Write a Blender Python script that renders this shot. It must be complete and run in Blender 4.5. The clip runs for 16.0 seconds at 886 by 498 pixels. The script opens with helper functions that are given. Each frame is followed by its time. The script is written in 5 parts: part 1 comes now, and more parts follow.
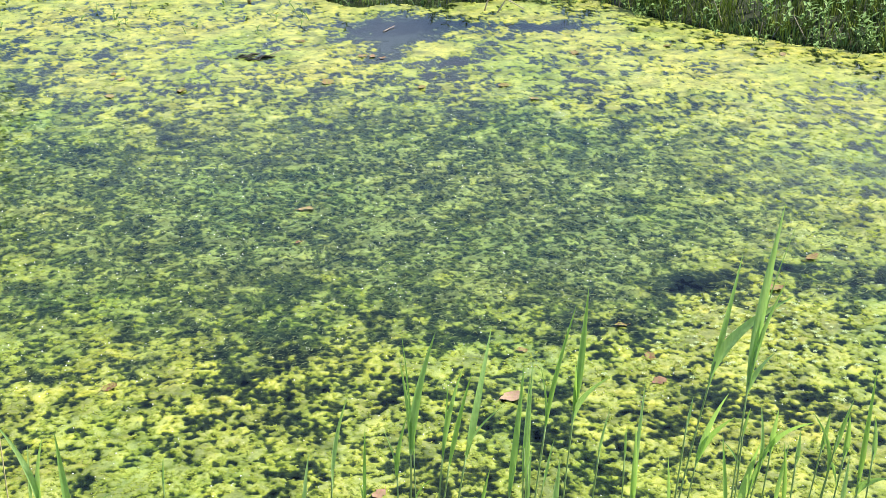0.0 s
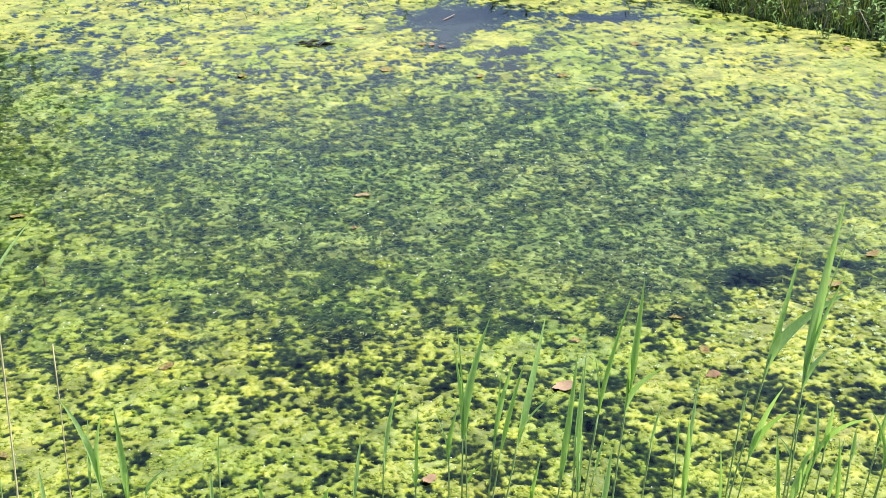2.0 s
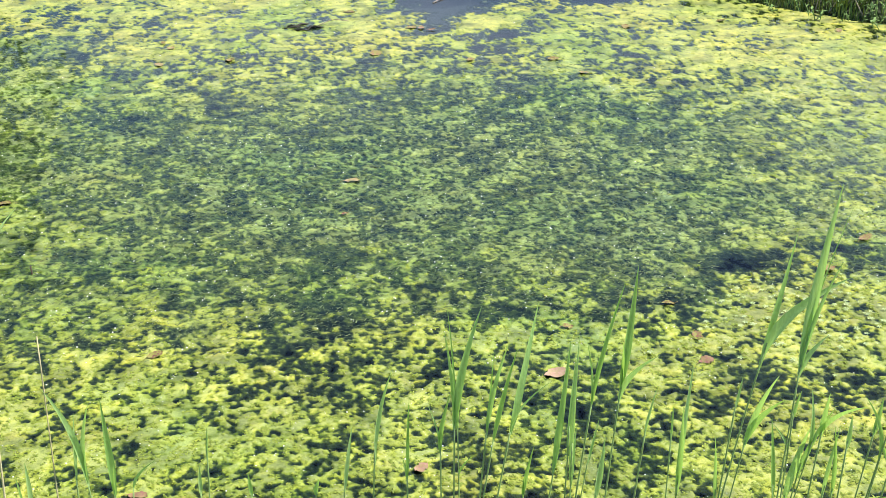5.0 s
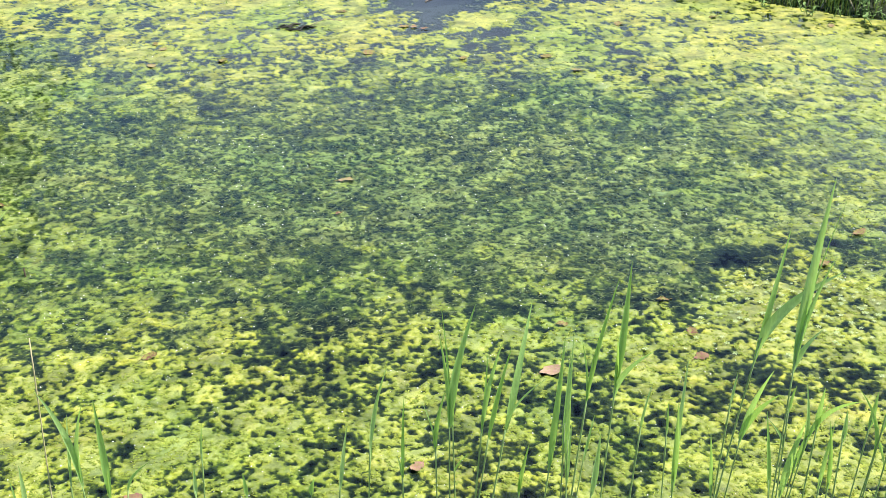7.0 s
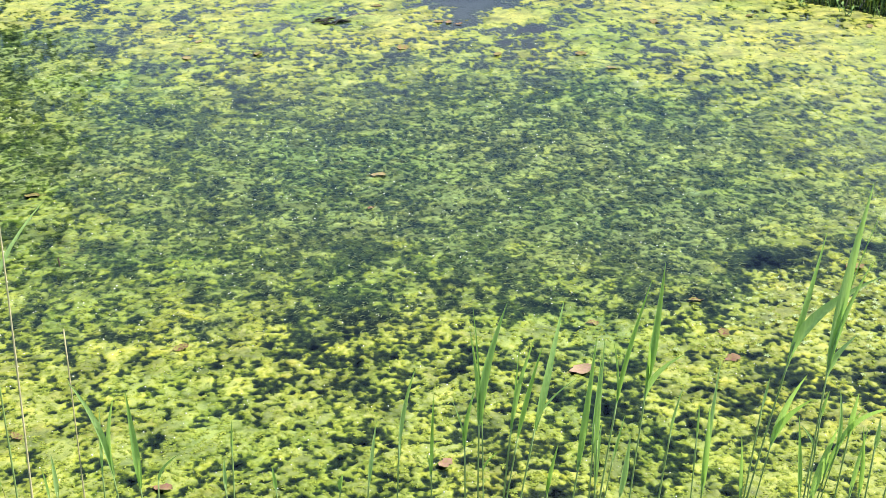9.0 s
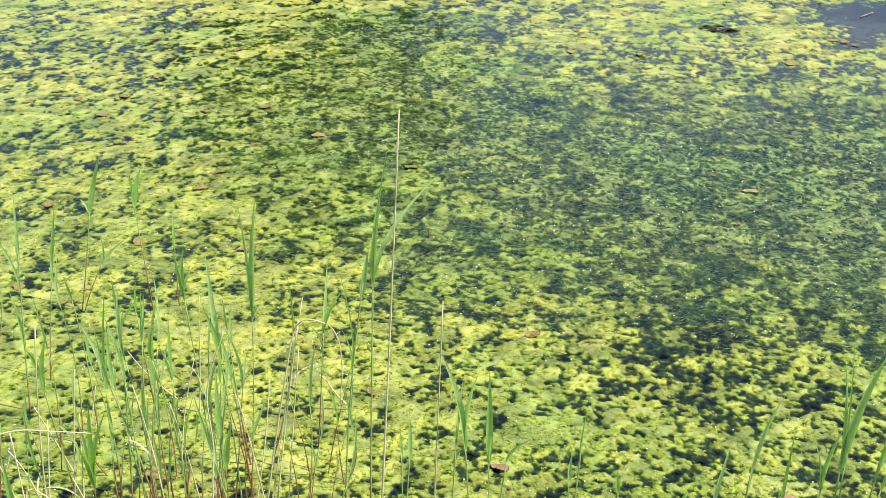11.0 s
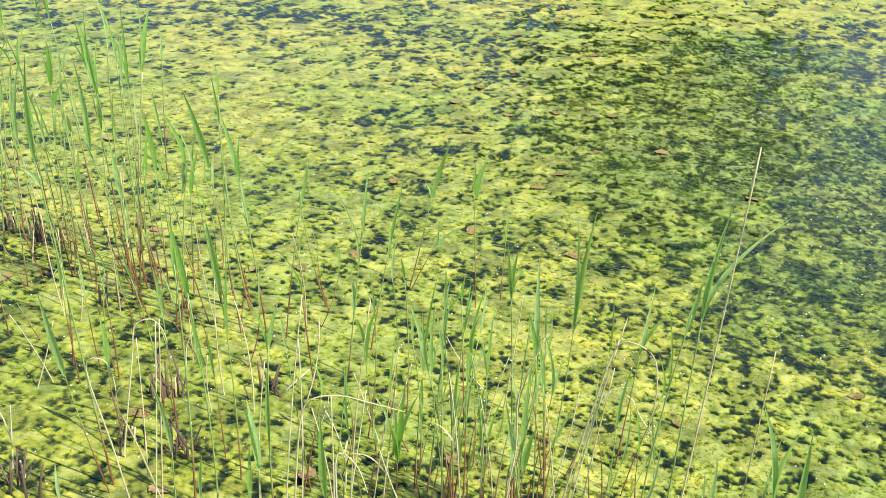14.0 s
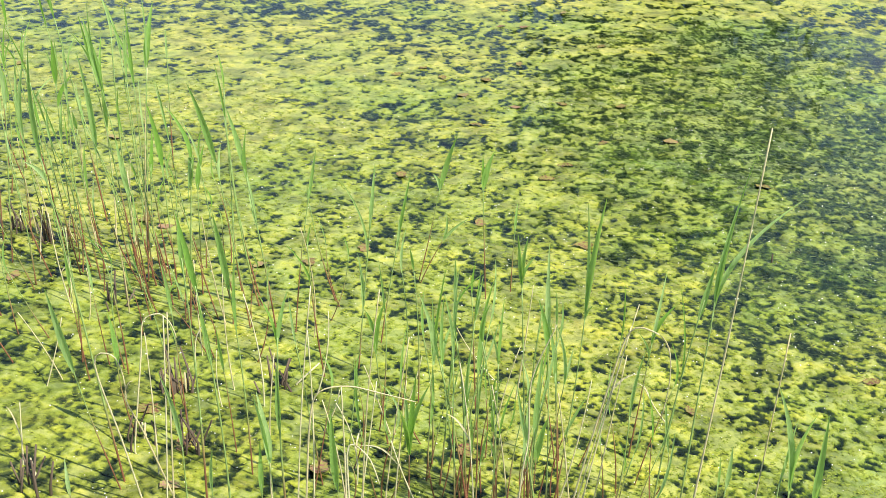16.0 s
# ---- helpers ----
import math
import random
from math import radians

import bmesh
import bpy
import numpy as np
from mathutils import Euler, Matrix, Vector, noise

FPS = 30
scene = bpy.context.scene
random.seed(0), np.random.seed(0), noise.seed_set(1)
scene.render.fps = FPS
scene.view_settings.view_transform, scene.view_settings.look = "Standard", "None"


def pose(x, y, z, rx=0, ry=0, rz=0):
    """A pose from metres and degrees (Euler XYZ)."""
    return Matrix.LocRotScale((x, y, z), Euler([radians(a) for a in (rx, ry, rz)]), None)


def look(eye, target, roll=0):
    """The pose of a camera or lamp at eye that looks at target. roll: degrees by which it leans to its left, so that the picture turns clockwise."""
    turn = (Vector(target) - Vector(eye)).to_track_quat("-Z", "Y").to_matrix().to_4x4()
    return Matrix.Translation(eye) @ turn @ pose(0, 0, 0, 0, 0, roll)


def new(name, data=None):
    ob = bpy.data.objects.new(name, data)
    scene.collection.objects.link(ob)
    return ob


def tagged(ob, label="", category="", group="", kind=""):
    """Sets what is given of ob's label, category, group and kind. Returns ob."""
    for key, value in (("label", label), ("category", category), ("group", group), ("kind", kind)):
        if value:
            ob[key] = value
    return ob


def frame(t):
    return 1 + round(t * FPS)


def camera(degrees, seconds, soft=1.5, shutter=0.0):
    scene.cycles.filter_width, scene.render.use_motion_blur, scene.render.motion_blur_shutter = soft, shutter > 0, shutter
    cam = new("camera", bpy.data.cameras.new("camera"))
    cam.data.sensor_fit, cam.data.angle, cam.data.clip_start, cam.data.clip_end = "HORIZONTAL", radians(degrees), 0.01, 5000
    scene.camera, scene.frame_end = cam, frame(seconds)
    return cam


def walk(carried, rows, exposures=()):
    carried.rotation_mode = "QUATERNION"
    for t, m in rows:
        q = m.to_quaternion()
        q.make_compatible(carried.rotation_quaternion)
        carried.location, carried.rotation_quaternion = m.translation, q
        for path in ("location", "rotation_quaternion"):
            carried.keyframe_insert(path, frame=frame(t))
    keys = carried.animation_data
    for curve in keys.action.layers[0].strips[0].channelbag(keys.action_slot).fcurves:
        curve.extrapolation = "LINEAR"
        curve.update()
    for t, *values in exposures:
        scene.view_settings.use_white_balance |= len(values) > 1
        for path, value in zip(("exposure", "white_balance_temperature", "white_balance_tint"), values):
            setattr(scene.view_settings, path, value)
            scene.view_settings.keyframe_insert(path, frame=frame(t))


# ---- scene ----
cam = camera(40.2, 16.0, soft=0.8)
PATH = [
    (0, (-0.063, -0.118, 2.02), (0.197, 1.688, 1.2), -1.8),
    (0.5, (-0.067, -0.124, 2.021), (0.151, 1.687, 1.201), -1.9),
    (1, (-0.07, -0.123, 2.019), (0.123, 1.691, 1.199), -1.8),
    (1.5, (-0.07, -0.129, 2.018), (0.112, 1.686, 1.198), -1.8),
    (2, (-0.069, -0.13, 2.016), (0.101, 1.681, 1.184), -1.7),
    (2.5, (-0.069, -0.12, 2.011), (0.101, 1.686, 1.17), -1.7),
    (3, (-0.071, -0.118, 2.016), (0.112, 1.687, 1.174), -1.5),
    (3.5, (-0.068, -0.107, 2.014), (0.118, 1.694, 1.164), -1.6),
    (4, (-0.066, -0.093, 2.011), (0.113, 1.705, 1.153), -1.7),
    (6.5, (-0.064, -0.092, 2.009), (0.13, 1.705, 1.151), -2.0),
    (7, (-0.061, -0.089, 2.005), (0.13, 1.707, 1.146), -2.2),
    (7.5, (-0.059, -0.088, 2.004), (0.135, 1.708, 1.145), -2.2),
    (8, (-0.06, -0.085, 2.007), (0.134, 1.707, 1.141), -2.1),
    (8.2, (-0.06, -0.087, 2.01), (0.134, 1.704, 1.142), -2.1),
    (10.3, (-0.108, -0.082, 2.009), (-0.281, 1.717, 1.152), -1.3),
    (10.5, (-0.12, -0.083, 2.01), (-0.364, 1.707, 1.153), -1.2),
    (11, (-0.142, -0.08, 2.013), (-0.556, 1.681, 1.16), -1.0),
    (11.5, (-0.149, -0.08, 2.017), (-0.709, 1.643, 1.171), -0.7),
    (12, (-0.167, -0.074, 2.016), (-0.859, 1.605, 1.179), 0.1),
    (12.5, (-0.175, -0.078, 2.023), (-0.976, 1.552, 1.185), 0.8),
    (13, (-0.187, -0.071, 2.017), (-1.048, 1.526, 1.174), 1.4),
    (13.5, (-0.187, -0.074, 2.029), (-1.074, 1.506, 1.182), 1.6),
    (14, (-0.191, -0.075, 2.033), (-1.086, 1.5, 1.184), 1.7),
    (14.5, (-0.192, -0.074, 2.028), (-1.091, 1.499, 1.182), 1.6),
    (15, (-0.179, -0.076, 2.033), (-1.099, 1.485, 1.187), 1.1),
    (15.5, (-0.195, -0.068, 2.015), (-1.141, 1.478, 1.17), 0.8),
    (16, (-0.197, -0.063, 2.002), (-1.104, 1.503, 1.15), 0.6),
]
walk(cam, [(t, look(eye, target, roll)) for t, eye, target, roll in PATH], [(0.0, 0.83, 6380, 13), (8.2, 0.82, 6400, 12), (11.0, 0.74, 6600, 11), (14.0, 0.67, 6700, 10), (16.0, 0.67, 6750, 10.5)])

# ---- light: a clear early-summer sky with thin haze, the sun high on one side ----
SUN_EL = radians(52)
SUN_AZ = Vector((1.0, -0.05, 0.0)).normalized()
SUN_DIR = Vector((SUN_AZ.x * math.cos(SUN_EL), SUN_AZ.y * math.cos(SUN_EL), math.sin(SUN_EL)))
world = bpy.data.worlds.new("sky")
scene.world = world
world.use_nodes = True
wn, wl = world.node_tree.nodes, world.node_tree.links
sky = wn.new("ShaderNodeTexSky")
sky.sky_type, sky.sun_disc, sky.sun_elevation = "NISHITA", False, SUN_EL
sky.sun_rotation = math.atan2(SUN_AZ.x, SUN_AZ.y)
sky.dust_density, sky.air_density, sky.ozone_density, sky.altitude = 0.1, 1.0, 2.5, 1200
wco = wn.new("ShaderNodeTexCoord")
wmap = wn.new("ShaderNodeMapping")
wmap.inputs["Scale"].default_value = (1.0, 1.0, 2.6)
wcloud = wn.new("ShaderNodeTexNoise")
wcloud.inputs["Scale"].default_value, wcloud.inputs["Detail"].default_value = 2.4, 5.0
wramp = wn.new("ShaderNodeValToRGB")
wramp.color_ramp.elements[0].position, wramp.color_ramp.elements[1].position = 0.54, 0.80
wmix = wn.new("ShaderNodeMix")
wmix.data_type = "RGBA"
wmix.inputs["B"].default_value = (7.6, 8.7, 10.4, 1)
wl.new(wco.outputs["Generated"], wmap.inputs["Vector"])
wl.new(wmap.outputs["Vector"], wcloud.inputs["Vector"])
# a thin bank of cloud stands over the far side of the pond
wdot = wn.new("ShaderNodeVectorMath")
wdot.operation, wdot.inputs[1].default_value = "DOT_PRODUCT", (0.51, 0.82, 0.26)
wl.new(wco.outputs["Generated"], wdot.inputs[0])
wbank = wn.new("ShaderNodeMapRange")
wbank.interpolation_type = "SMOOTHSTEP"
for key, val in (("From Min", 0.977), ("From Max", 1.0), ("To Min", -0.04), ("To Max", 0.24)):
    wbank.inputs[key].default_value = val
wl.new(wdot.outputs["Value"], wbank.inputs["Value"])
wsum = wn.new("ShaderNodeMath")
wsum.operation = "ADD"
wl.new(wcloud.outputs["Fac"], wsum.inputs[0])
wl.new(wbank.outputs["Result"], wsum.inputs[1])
# and the air whitens towards the horizon
wsep = wn.new("ShaderNodeSeparateXYZ")
wl.new(wco.outputs["Generated"], wsep.inputs["Vector"])
wlow = wn.new("ShaderNodeMapRange")
for key, val in (("From Min", 0.36), ("From Max", 0.10), ("To Min", 0.0), ("To Max", 0.14)):
    wlow.inputs[key].default_value = val
wl.new(wsep.outputs["Z"], wlow.inputs["Value"])
whaze = wn.new("ShaderNodeMath")
whaze.operation = "ADD"
wl.new(wsum.outputs["Value"], whaze.inputs[0])
wl.new(wlow.outputs["Result"], whaze.inputs[1])
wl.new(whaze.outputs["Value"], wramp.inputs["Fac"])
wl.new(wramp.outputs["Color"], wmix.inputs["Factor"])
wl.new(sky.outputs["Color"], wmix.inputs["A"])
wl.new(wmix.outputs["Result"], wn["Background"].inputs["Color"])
wn["Background"].inputs["Strength"].default_value = 0.11
sun_data = bpy.data.lights.new("sun", "SUN")
sun_data.energy, sun_data.angle, sun_data.color = 4.6, radians(0.53), (1.0, 0.95, 0.86)
sun = new("sun", sun_data)
sun.matrix_world = look(SUN_DIR * 40, (0, 0, 0))


# ---- materials ----
def material(name):
    m = bpy.data.materials.new(name)
    m.use_nodes = True
    nt = m.node_tree
    return m, nt.nodes, nt.links, nt.nodes["Principled BSDF"]


def noise_node(n, l, scale, detail=4.0, rough=0.55, coord=None, stretch=None):
    tex = n.new("ShaderNodeTexNoise")
    tex.inputs["Scale"].default_value, tex.inputs["Detail"].default_value, tex.inputs["Roughness"].default_value = scale, detail, rough
    co = coord or n.new("ShaderNodeNewGeometry").outputs["Position"]
    if stretch:
        mp = n.new("ShaderNodeMapping")
        mp.inputs["Scale"].default_value = stretch
        l.new(co, mp.inputs["Vector"])
        co = mp.outputs["Vector"]
    l.new(co, tex.inputs["Vector"])
    return tex


def ramp_node(n, l, fac, stops):
    r = n.new("ShaderNodeValToRGB")
    els = r.color_ramp.elements
    while len(els) < len(stops):
        els.new(0.5)
    for e, (p, c) in zip(els, stops):
        e.position, e.color = p, (*c, 1)
    l.new(fac, r.inputs["Fac"])
    return r


def mix_node(n, l, fac, a, b, mode="MIX"):
    m = n.new("ShaderNodeMix")
    m.data_type, m.blend_type = "RGBA", mode
    for key, v in (("Factor", fac), ("A", a), ("B", b)):
        if isinstance(v, bpy.types.NodeSocket):
            l.new(v, m.inputs[key])
        else:
            m.inputs[key].default_value = v if key == "Factor" else (*v, 1)
    return m.outputs["Result"]


def bump_node(n, l, height, strength, distance, shader):
    b = n.new("ShaderNodeBump")
    b.inputs["Strength"].default_value, b.inputs["Distance"].default_value = strength, distance
    l.new(height, b.inputs["Height"])
    l.new(b.outputs["Normal"], shader.inputs["Normal"])
    return b


def translucent(m, n, l, shader, colour, amount):
    """Lets light through a thin blade."""
    t = n.new("ShaderNodeBsdfTranslucent")
    if isinstance(colour, bpy.types.NodeSocket):
        l.new(colour, t.inputs["Color"])
    else:
        t.inputs["Color"].default_value = (*colour, 1)
    mx = n.new("ShaderNodeMixShader")
    mx.inputs["Fac"].default_value = amount
    l.new(shader.outputs["BSDF"], mx.inputs[1])
    l.new(t.outputs["BSDF"], mx.inputs[2])
    l.new(mx.outputs["Shader"], n["Material Output"].inputs["Surface"])


def algae_material():
    """Filamentous algae: sun-bleached yellow-green where it stands proud, duller and silty where it stays wet, murky
    water's dimming put into the dark tones.
    """
    m, n, l, p = material("algae")
    geo = n.new("ShaderNodeNewGeometry")
    grow = n.new("ShaderNodeAttribute")
    grow.attribute_name = "growth"
    fine = noise_node(n, l, 66, 8, 0.76, geo.outputs["Position"])
    fine.inputs["Distortion"].default_value = 1.4
    # the mat is softer and greener by the near bank, brighter, yellower and more frayed across the pond
    place = n.new("ShaderNodeSeparateXYZ")
    l.new(geo.outputs["Position"], place.inputs["Vector"])
    far_tint = n.new("ShaderNodeMapRange")
    far_tint.inputs["From Min"].default_value, far_tint.inputs["From Max"].default_value = 2.6, 7.0
    l.new(place.outputs["Y"], far_tint.inputs["Value"])
    fray = n.new("ShaderNodeMapRange")
    for key, val in (("From Min", 2.8), ("From Max", 5.0), ("To Min", 0.46), ("To Max", 0.60)):
        fray.inputs[key].default_value = val
    l.new(place.outputs["Y"], fray.inputs["Value"])
    even = n.new("ShaderNodeMath")
    even.operation, even.inputs[1].default_value = "SUBTRACT", 0.5
    l.new(fine.outputs["Fac"], even.inputs[0])
    wob = n.new("ShaderNodeMath")
    wob.operation = "MULTIPLY"
    l.new(even.outputs["Value"], wob.inputs[0])
    l.new(fray.outputs["Result"], wob.inputs[1])
    add = n.new("ShaderNodeMath")
    add.operation = "ADD"
    l.new(grow.outputs["Fac"], add.inputs[0])
    l.new(wob.outputs["Value"], add.inputs[1])
    rng = n.new("ShaderNodeMapRange")
    rng.inputs["From Min"].default_value, rng.inputs["From Max"].default_value = -0.34, 0.225
    l.new(add.outputs["Value"], rng.inputs["Value"])
    # darkest stops also hold the light lost in murky water
    wet = ramp_node(n, l, rng.outputs["Result"], [(0.0, (0.018, 0.025, 0.019)), (0.248, (0.041, 0.056, 0.034)), (0.413, (0.072, 0.092, 0.034)), (0.526, (0.12, 0.147, 0.027)), (0.594, (0.25, 0.28, 0.036)), (0.774, (0.352, 0.387, 0.052)), (1.0, (0.46, 0.475, 0.125))])
    broad = noise_node(n, l, 1.1, 4, 0.6, geo.outputs["Position"])
    tone = ramp_node(n, l, broad.outputs["Fac"], [(0.32, (0.72, 0.88, 0.8)), (0.52, (1.0, 1.0, 1.0)), (0.7, (1.12, 1.02, 1.0))])
    c = mix_node(n, l, 1.0, wet.outputs["Color"], tone.outputs["Color"], "MULTIPLY")
    mid = noise_node(n, l, 14, 5, 0.6, geo.outputs["Position"])
    tone2 = ramp_node(n, l, mid.outputs["Fac"], [(0.3, (0.46, 0.52, 0.6)), (0.5, (0.86, 0.88, 0.95)), (0.7, (1.24, 1.12, 0.92))])
    c = mix_node(n, l, 1.0, c, tone2.outputs["Color"], "MULTIPLY")
    # older tufts have gone dull and silty
    dull = noise_node(n, l, 5.5, 5, 0.62, geo.outputs["Position"])
    tone4 = ramp_node(n, l, dull.outputs["Fac"], [(0.40, (0.60, 0.61, 0.66)), (0.5, (0.95, 0.95, 0.95)), (0.62, (1.08, 1.06, 1.0))])
    c = mix_node(n, l, 1.0, c, tone4.outputs["Color"], "MULTIPLY")
    thread = noise_node(n, l, 150, 4, 0.7, geo.outputs["Position"])
    thread.inputs["Distortion"].default_value = 1.8
    tone3 = ramp_node(n, l, thread.outputs["Fac"], [(0.36, (0.66, 0.71, 0.76)), (0.52, (0.98, 1.0, 1.0)), (0.64, (1.10, 1.11, 1.12))])
    c = mix_node(n, l, 1.0, c, tone3.outputs["Color"], "MULTIPLY")
    c = mix_node(n, l, 1.0, c, mix_node(n, l, far_tint.outputs["Result"], (0.97, 1.0, 0.86), (1.10, 1.07, 0.92)), "MULTIPLY")
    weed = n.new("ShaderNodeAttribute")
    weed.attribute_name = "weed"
    # weed's own greyer green, with the sky's blue reflection put into the colour
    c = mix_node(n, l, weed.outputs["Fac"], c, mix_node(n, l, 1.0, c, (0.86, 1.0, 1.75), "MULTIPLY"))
    rust = noise_node(n, l, 3.1, 4, 0.6, geo.outputs["Position"])
    rfac = ramp_node(n, l, rust.outputs["Fac"], [(0.66, (0, 0, 0)), (0.76, (0.35, 0.35, 0.35))])
    c = mix_node(n, l, rfac.outputs["Color"], c, (0.30, 0.20, 0.04))
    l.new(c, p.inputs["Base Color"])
    # the drier mat is dull, the drowned weed wears a film of water
    film = n.new("ShaderNodeMapRange")
    film.inputs["To Min"].default_value, film.inputs["To Max"].default_value = 0.31, 0.68
    l.new(weed.outputs["Fac"], film.inputs["Value"])
    # what lies under water has no gloss of its own
    risen = n.new("ShaderNodeMapRange")
    risen.inputs["From Min"].default_value, risen.inputs["From Max"].default_value, risen.inputs["To Min"].default_value = 0.338, 0.549, 0.0
    l.new(rng.outputs["Result"], risen.inputs["Value"])
    gloss = n.new("ShaderNodeMath")
    gloss.operation = "MULTIPLY"
    l.new(film.outputs["Result"], gloss.inputs[0])
    l.new(risen.outputs["Result"], gloss.inputs[1])
    l.new(gloss.outputs["Value"], p.inputs["Specular IOR Level"])
    p.inputs["Roughness"].default_value = 0.42
    grain = noise_node(n, l, 160, 4, 0.7, geo.outputs["Position"])
    bump_node(n, l, grain.outputs["Fac"], 0.25, 0.003, p)
    return m


def strand_material(name, a, b, through_it=0.0):
    m, n, l, p = material(name)
    geo = n.new("ShaderNodeNewGeometry")
    r = ramp_node(n, l, geo.outputs["Random Per Island"], [(0.0, a), (1.0, b)])
    g = noise_node(n, l, 40, 3, 0.6, geo.outputs["Position"])
    t = ramp_node(n, l, g.outputs["Fac"], [(0.3, (0.75, 0.8, 0.8)), (0.7, (1.15, 1.1, 1.0))])
    c = mix_node(n, l, 1.0, r.outputs["Color"], t.outputs["Color"], "MULTIPLY")
    l.new(c, p.inputs["Base Color"])
    p.inputs["Roughness"].default_value = 0.55
    p.inputs["Specular IOR Level"].default_value = 0.3
    if through_it:
        translucent(m, n, l, p, c, through_it)
    return m


def water_material():
    """Still pond water: clear and slightly green, mirror-like at a low angle."""
    m, n, l, p = material("pond_water")
    n.remove(p)
    geo = n.new("ShaderNodeNewGeometry")
    rip = noise_node(n, l, 9, 3, 0.5, geo.outputs["Position"])
    b = n.new("ShaderNodeBump")
    b.inputs["Strength"].default_value, b.inputs["Distance"].default_value = 0.12, 0.004
    l.new(rip.outputs["Fac"], b.inputs["Height"])
    fr = n.new("ShaderNodeFresnel")
    fr.inputs["IOR"].default_value = 1.333
    l.new(b.outputs["Normal"], fr.inputs["Normal"])
    tr = n.new("ShaderNodeBsdfTransparent")
    tr.inputs["Color"].default_value = (0.79, 0.86, 0.82, 1)
    gl = n.new("ShaderNodeBsdfGlossy")
    gl.inputs["Roughness"].default_value = 0.03
    l.new(b.outputs["Normal"], gl.inputs["Normal"])
    mx = n.new("ShaderNodeMixShader")
    l.new(fr.outputs["Fac"], mx.inputs["Fac"])
    l.new(tr.outputs["BSDF"], mx.inputs[1])
    l.new(gl.outputs["BSDF"], mx.inputs[2])
    l.new(mx.outputs["Shader"], n["Material Output"].inputs["Surface"])
    return m


def earth_material(name, a, b):
    m, n, l, p = material(name)
    t1 = noise_node(n, l, 3, 5, 0.6)
    t2 = noise_node(n, l, 45, 4, 0.6)
    r = ramp_node(n, l, t1.outputs["Fac"], [(0.35, a), (0.65, b)])
    g = ramp_node(n, l, t2.outputs["Fac"], [(0.3, (0.6, 0.6, 0.6)), (0.7, (1.2, 1.2, 1.2))])
    l.new(mix_node(n, l, 1.0, r.outputs["Color"], g.outputs["Color"], "MULTIPLY"), p.inputs["Base Color"])
    p.inputs["Roughness"].default_value = 0.95
    bump_node(n, l, t2.outputs["Fac"], 0.6, 0.02, p)
    return m


def blade_material(name, low, high, veil, amount):
    """Reed and grass blades: tone from plant to plant, fine ribs along the blade, light through it."""
    m, n, l, p = material(name)
    info = n.new("ShaderNodeObjectInfo")
    geo = n.new("ShaderNodeNewGeometry")
    r = ramp_node(n, l, info.outputs["Random"], [(0.0, low), (1.0, high)])
    g = noise_node(n, l, 50, 3, 0.6, geo.outputs["Position"], (6, 6, 0.35))
    t = ramp_node(n, l, g.outputs["Fac"], [(0.3, (0.55, 0.64, 0.6)), (0.7, (1.3, 1.22, 1.15))])
    c = mix_node(n, l, 1.0, r.outputs["Color"], t.outputs["Color"], "MULTIPLY")
    l.new(c, p.inputs["Base Color"])
    p.inputs["Roughness"].default_value = 0.42
    translucent(m, n, l, p, veil, amount)
    return m


def stem_material():
    """Reed culm: green above, reddish brown towards the root."""
    m, n, l, p = material("reed_culm")
    geo = n.new("ShaderNodeNewGeometry")
    sep = n.new("ShaderNodeSeparateXYZ")
    l.new(geo.outputs["Position"], sep.inputs["Vector"])
    info = n.new("ShaderNodeObjectInfo")
    ad = n.new("ShaderNodeMath")
    ad.operation, ad.inputs[1].default_value = "MULTIPLY_ADD", -0.22
    l.new(info.outputs["Random"], ad.inputs[0])
    l.new(sep.outputs["Z"], ad.inputs[2])
    r = ramp_node(n, l, ad.outputs["Value"], [(0.0, (0.24, 0.10, 0.055)), (0.07, (0.30, 0.22, 0.09)), (0.17, (0.27, 0.39, 0.12))])
    g = noise_node(n, l, 60, 3, 0.6, geo.outputs["Position"])
    t = ramp_node(n, l, g.outputs["Fac"], [(0.3, (0.7, 0.7, 0.7)), (0.7, (1.2, 1.2, 1.2))])
    l.new(mix_node(n, l, 1.0, r.outputs["Color"], t.outputs["Color"], "MULTIPLY"), p.inputs["Base Color"])
    p.inputs["Roughness"].default_value = 0.45
    return m


def mottled_material(name, stops, rough=0.6, scale=30, spec=0.4):
    m, n, l, p = material(name)
    info = n.new("ShaderNodeObjectInfo")
    co = n.new("ShaderNodeTexCoord")
    t1 = noise_node(n, l, scale, 4, 0.6, co.outputs["Object"])
    ad = n.new("ShaderNodeMath")
    ad.operation, ad.inputs[1].default_value = "MULTIPLY_ADD", 0.5
    l.new(info.outputs["Random"], ad.inputs[0])
    half = n.new("ShaderNodeMath")
    half.operation, half.inputs[1].default_value = "MULTIPLY", 0.55
    l.new(t1.outputs["Fac"], half.inputs[0])
    l.new(half.outputs["Value"], ad.inputs[2])
    r = ramp_node(n, l, ad.outputs["Value"], stops)
    l.new(r.outputs["Color"], p.inputs["Base Color"])
    p.inputs["Roughness"].default_value = rough
    p.inputs["Specular IOR Level"].default_value = spec
    bump_node(n, l, t1.outputs["Fac"], 0.4, 0.004, p)
    return m


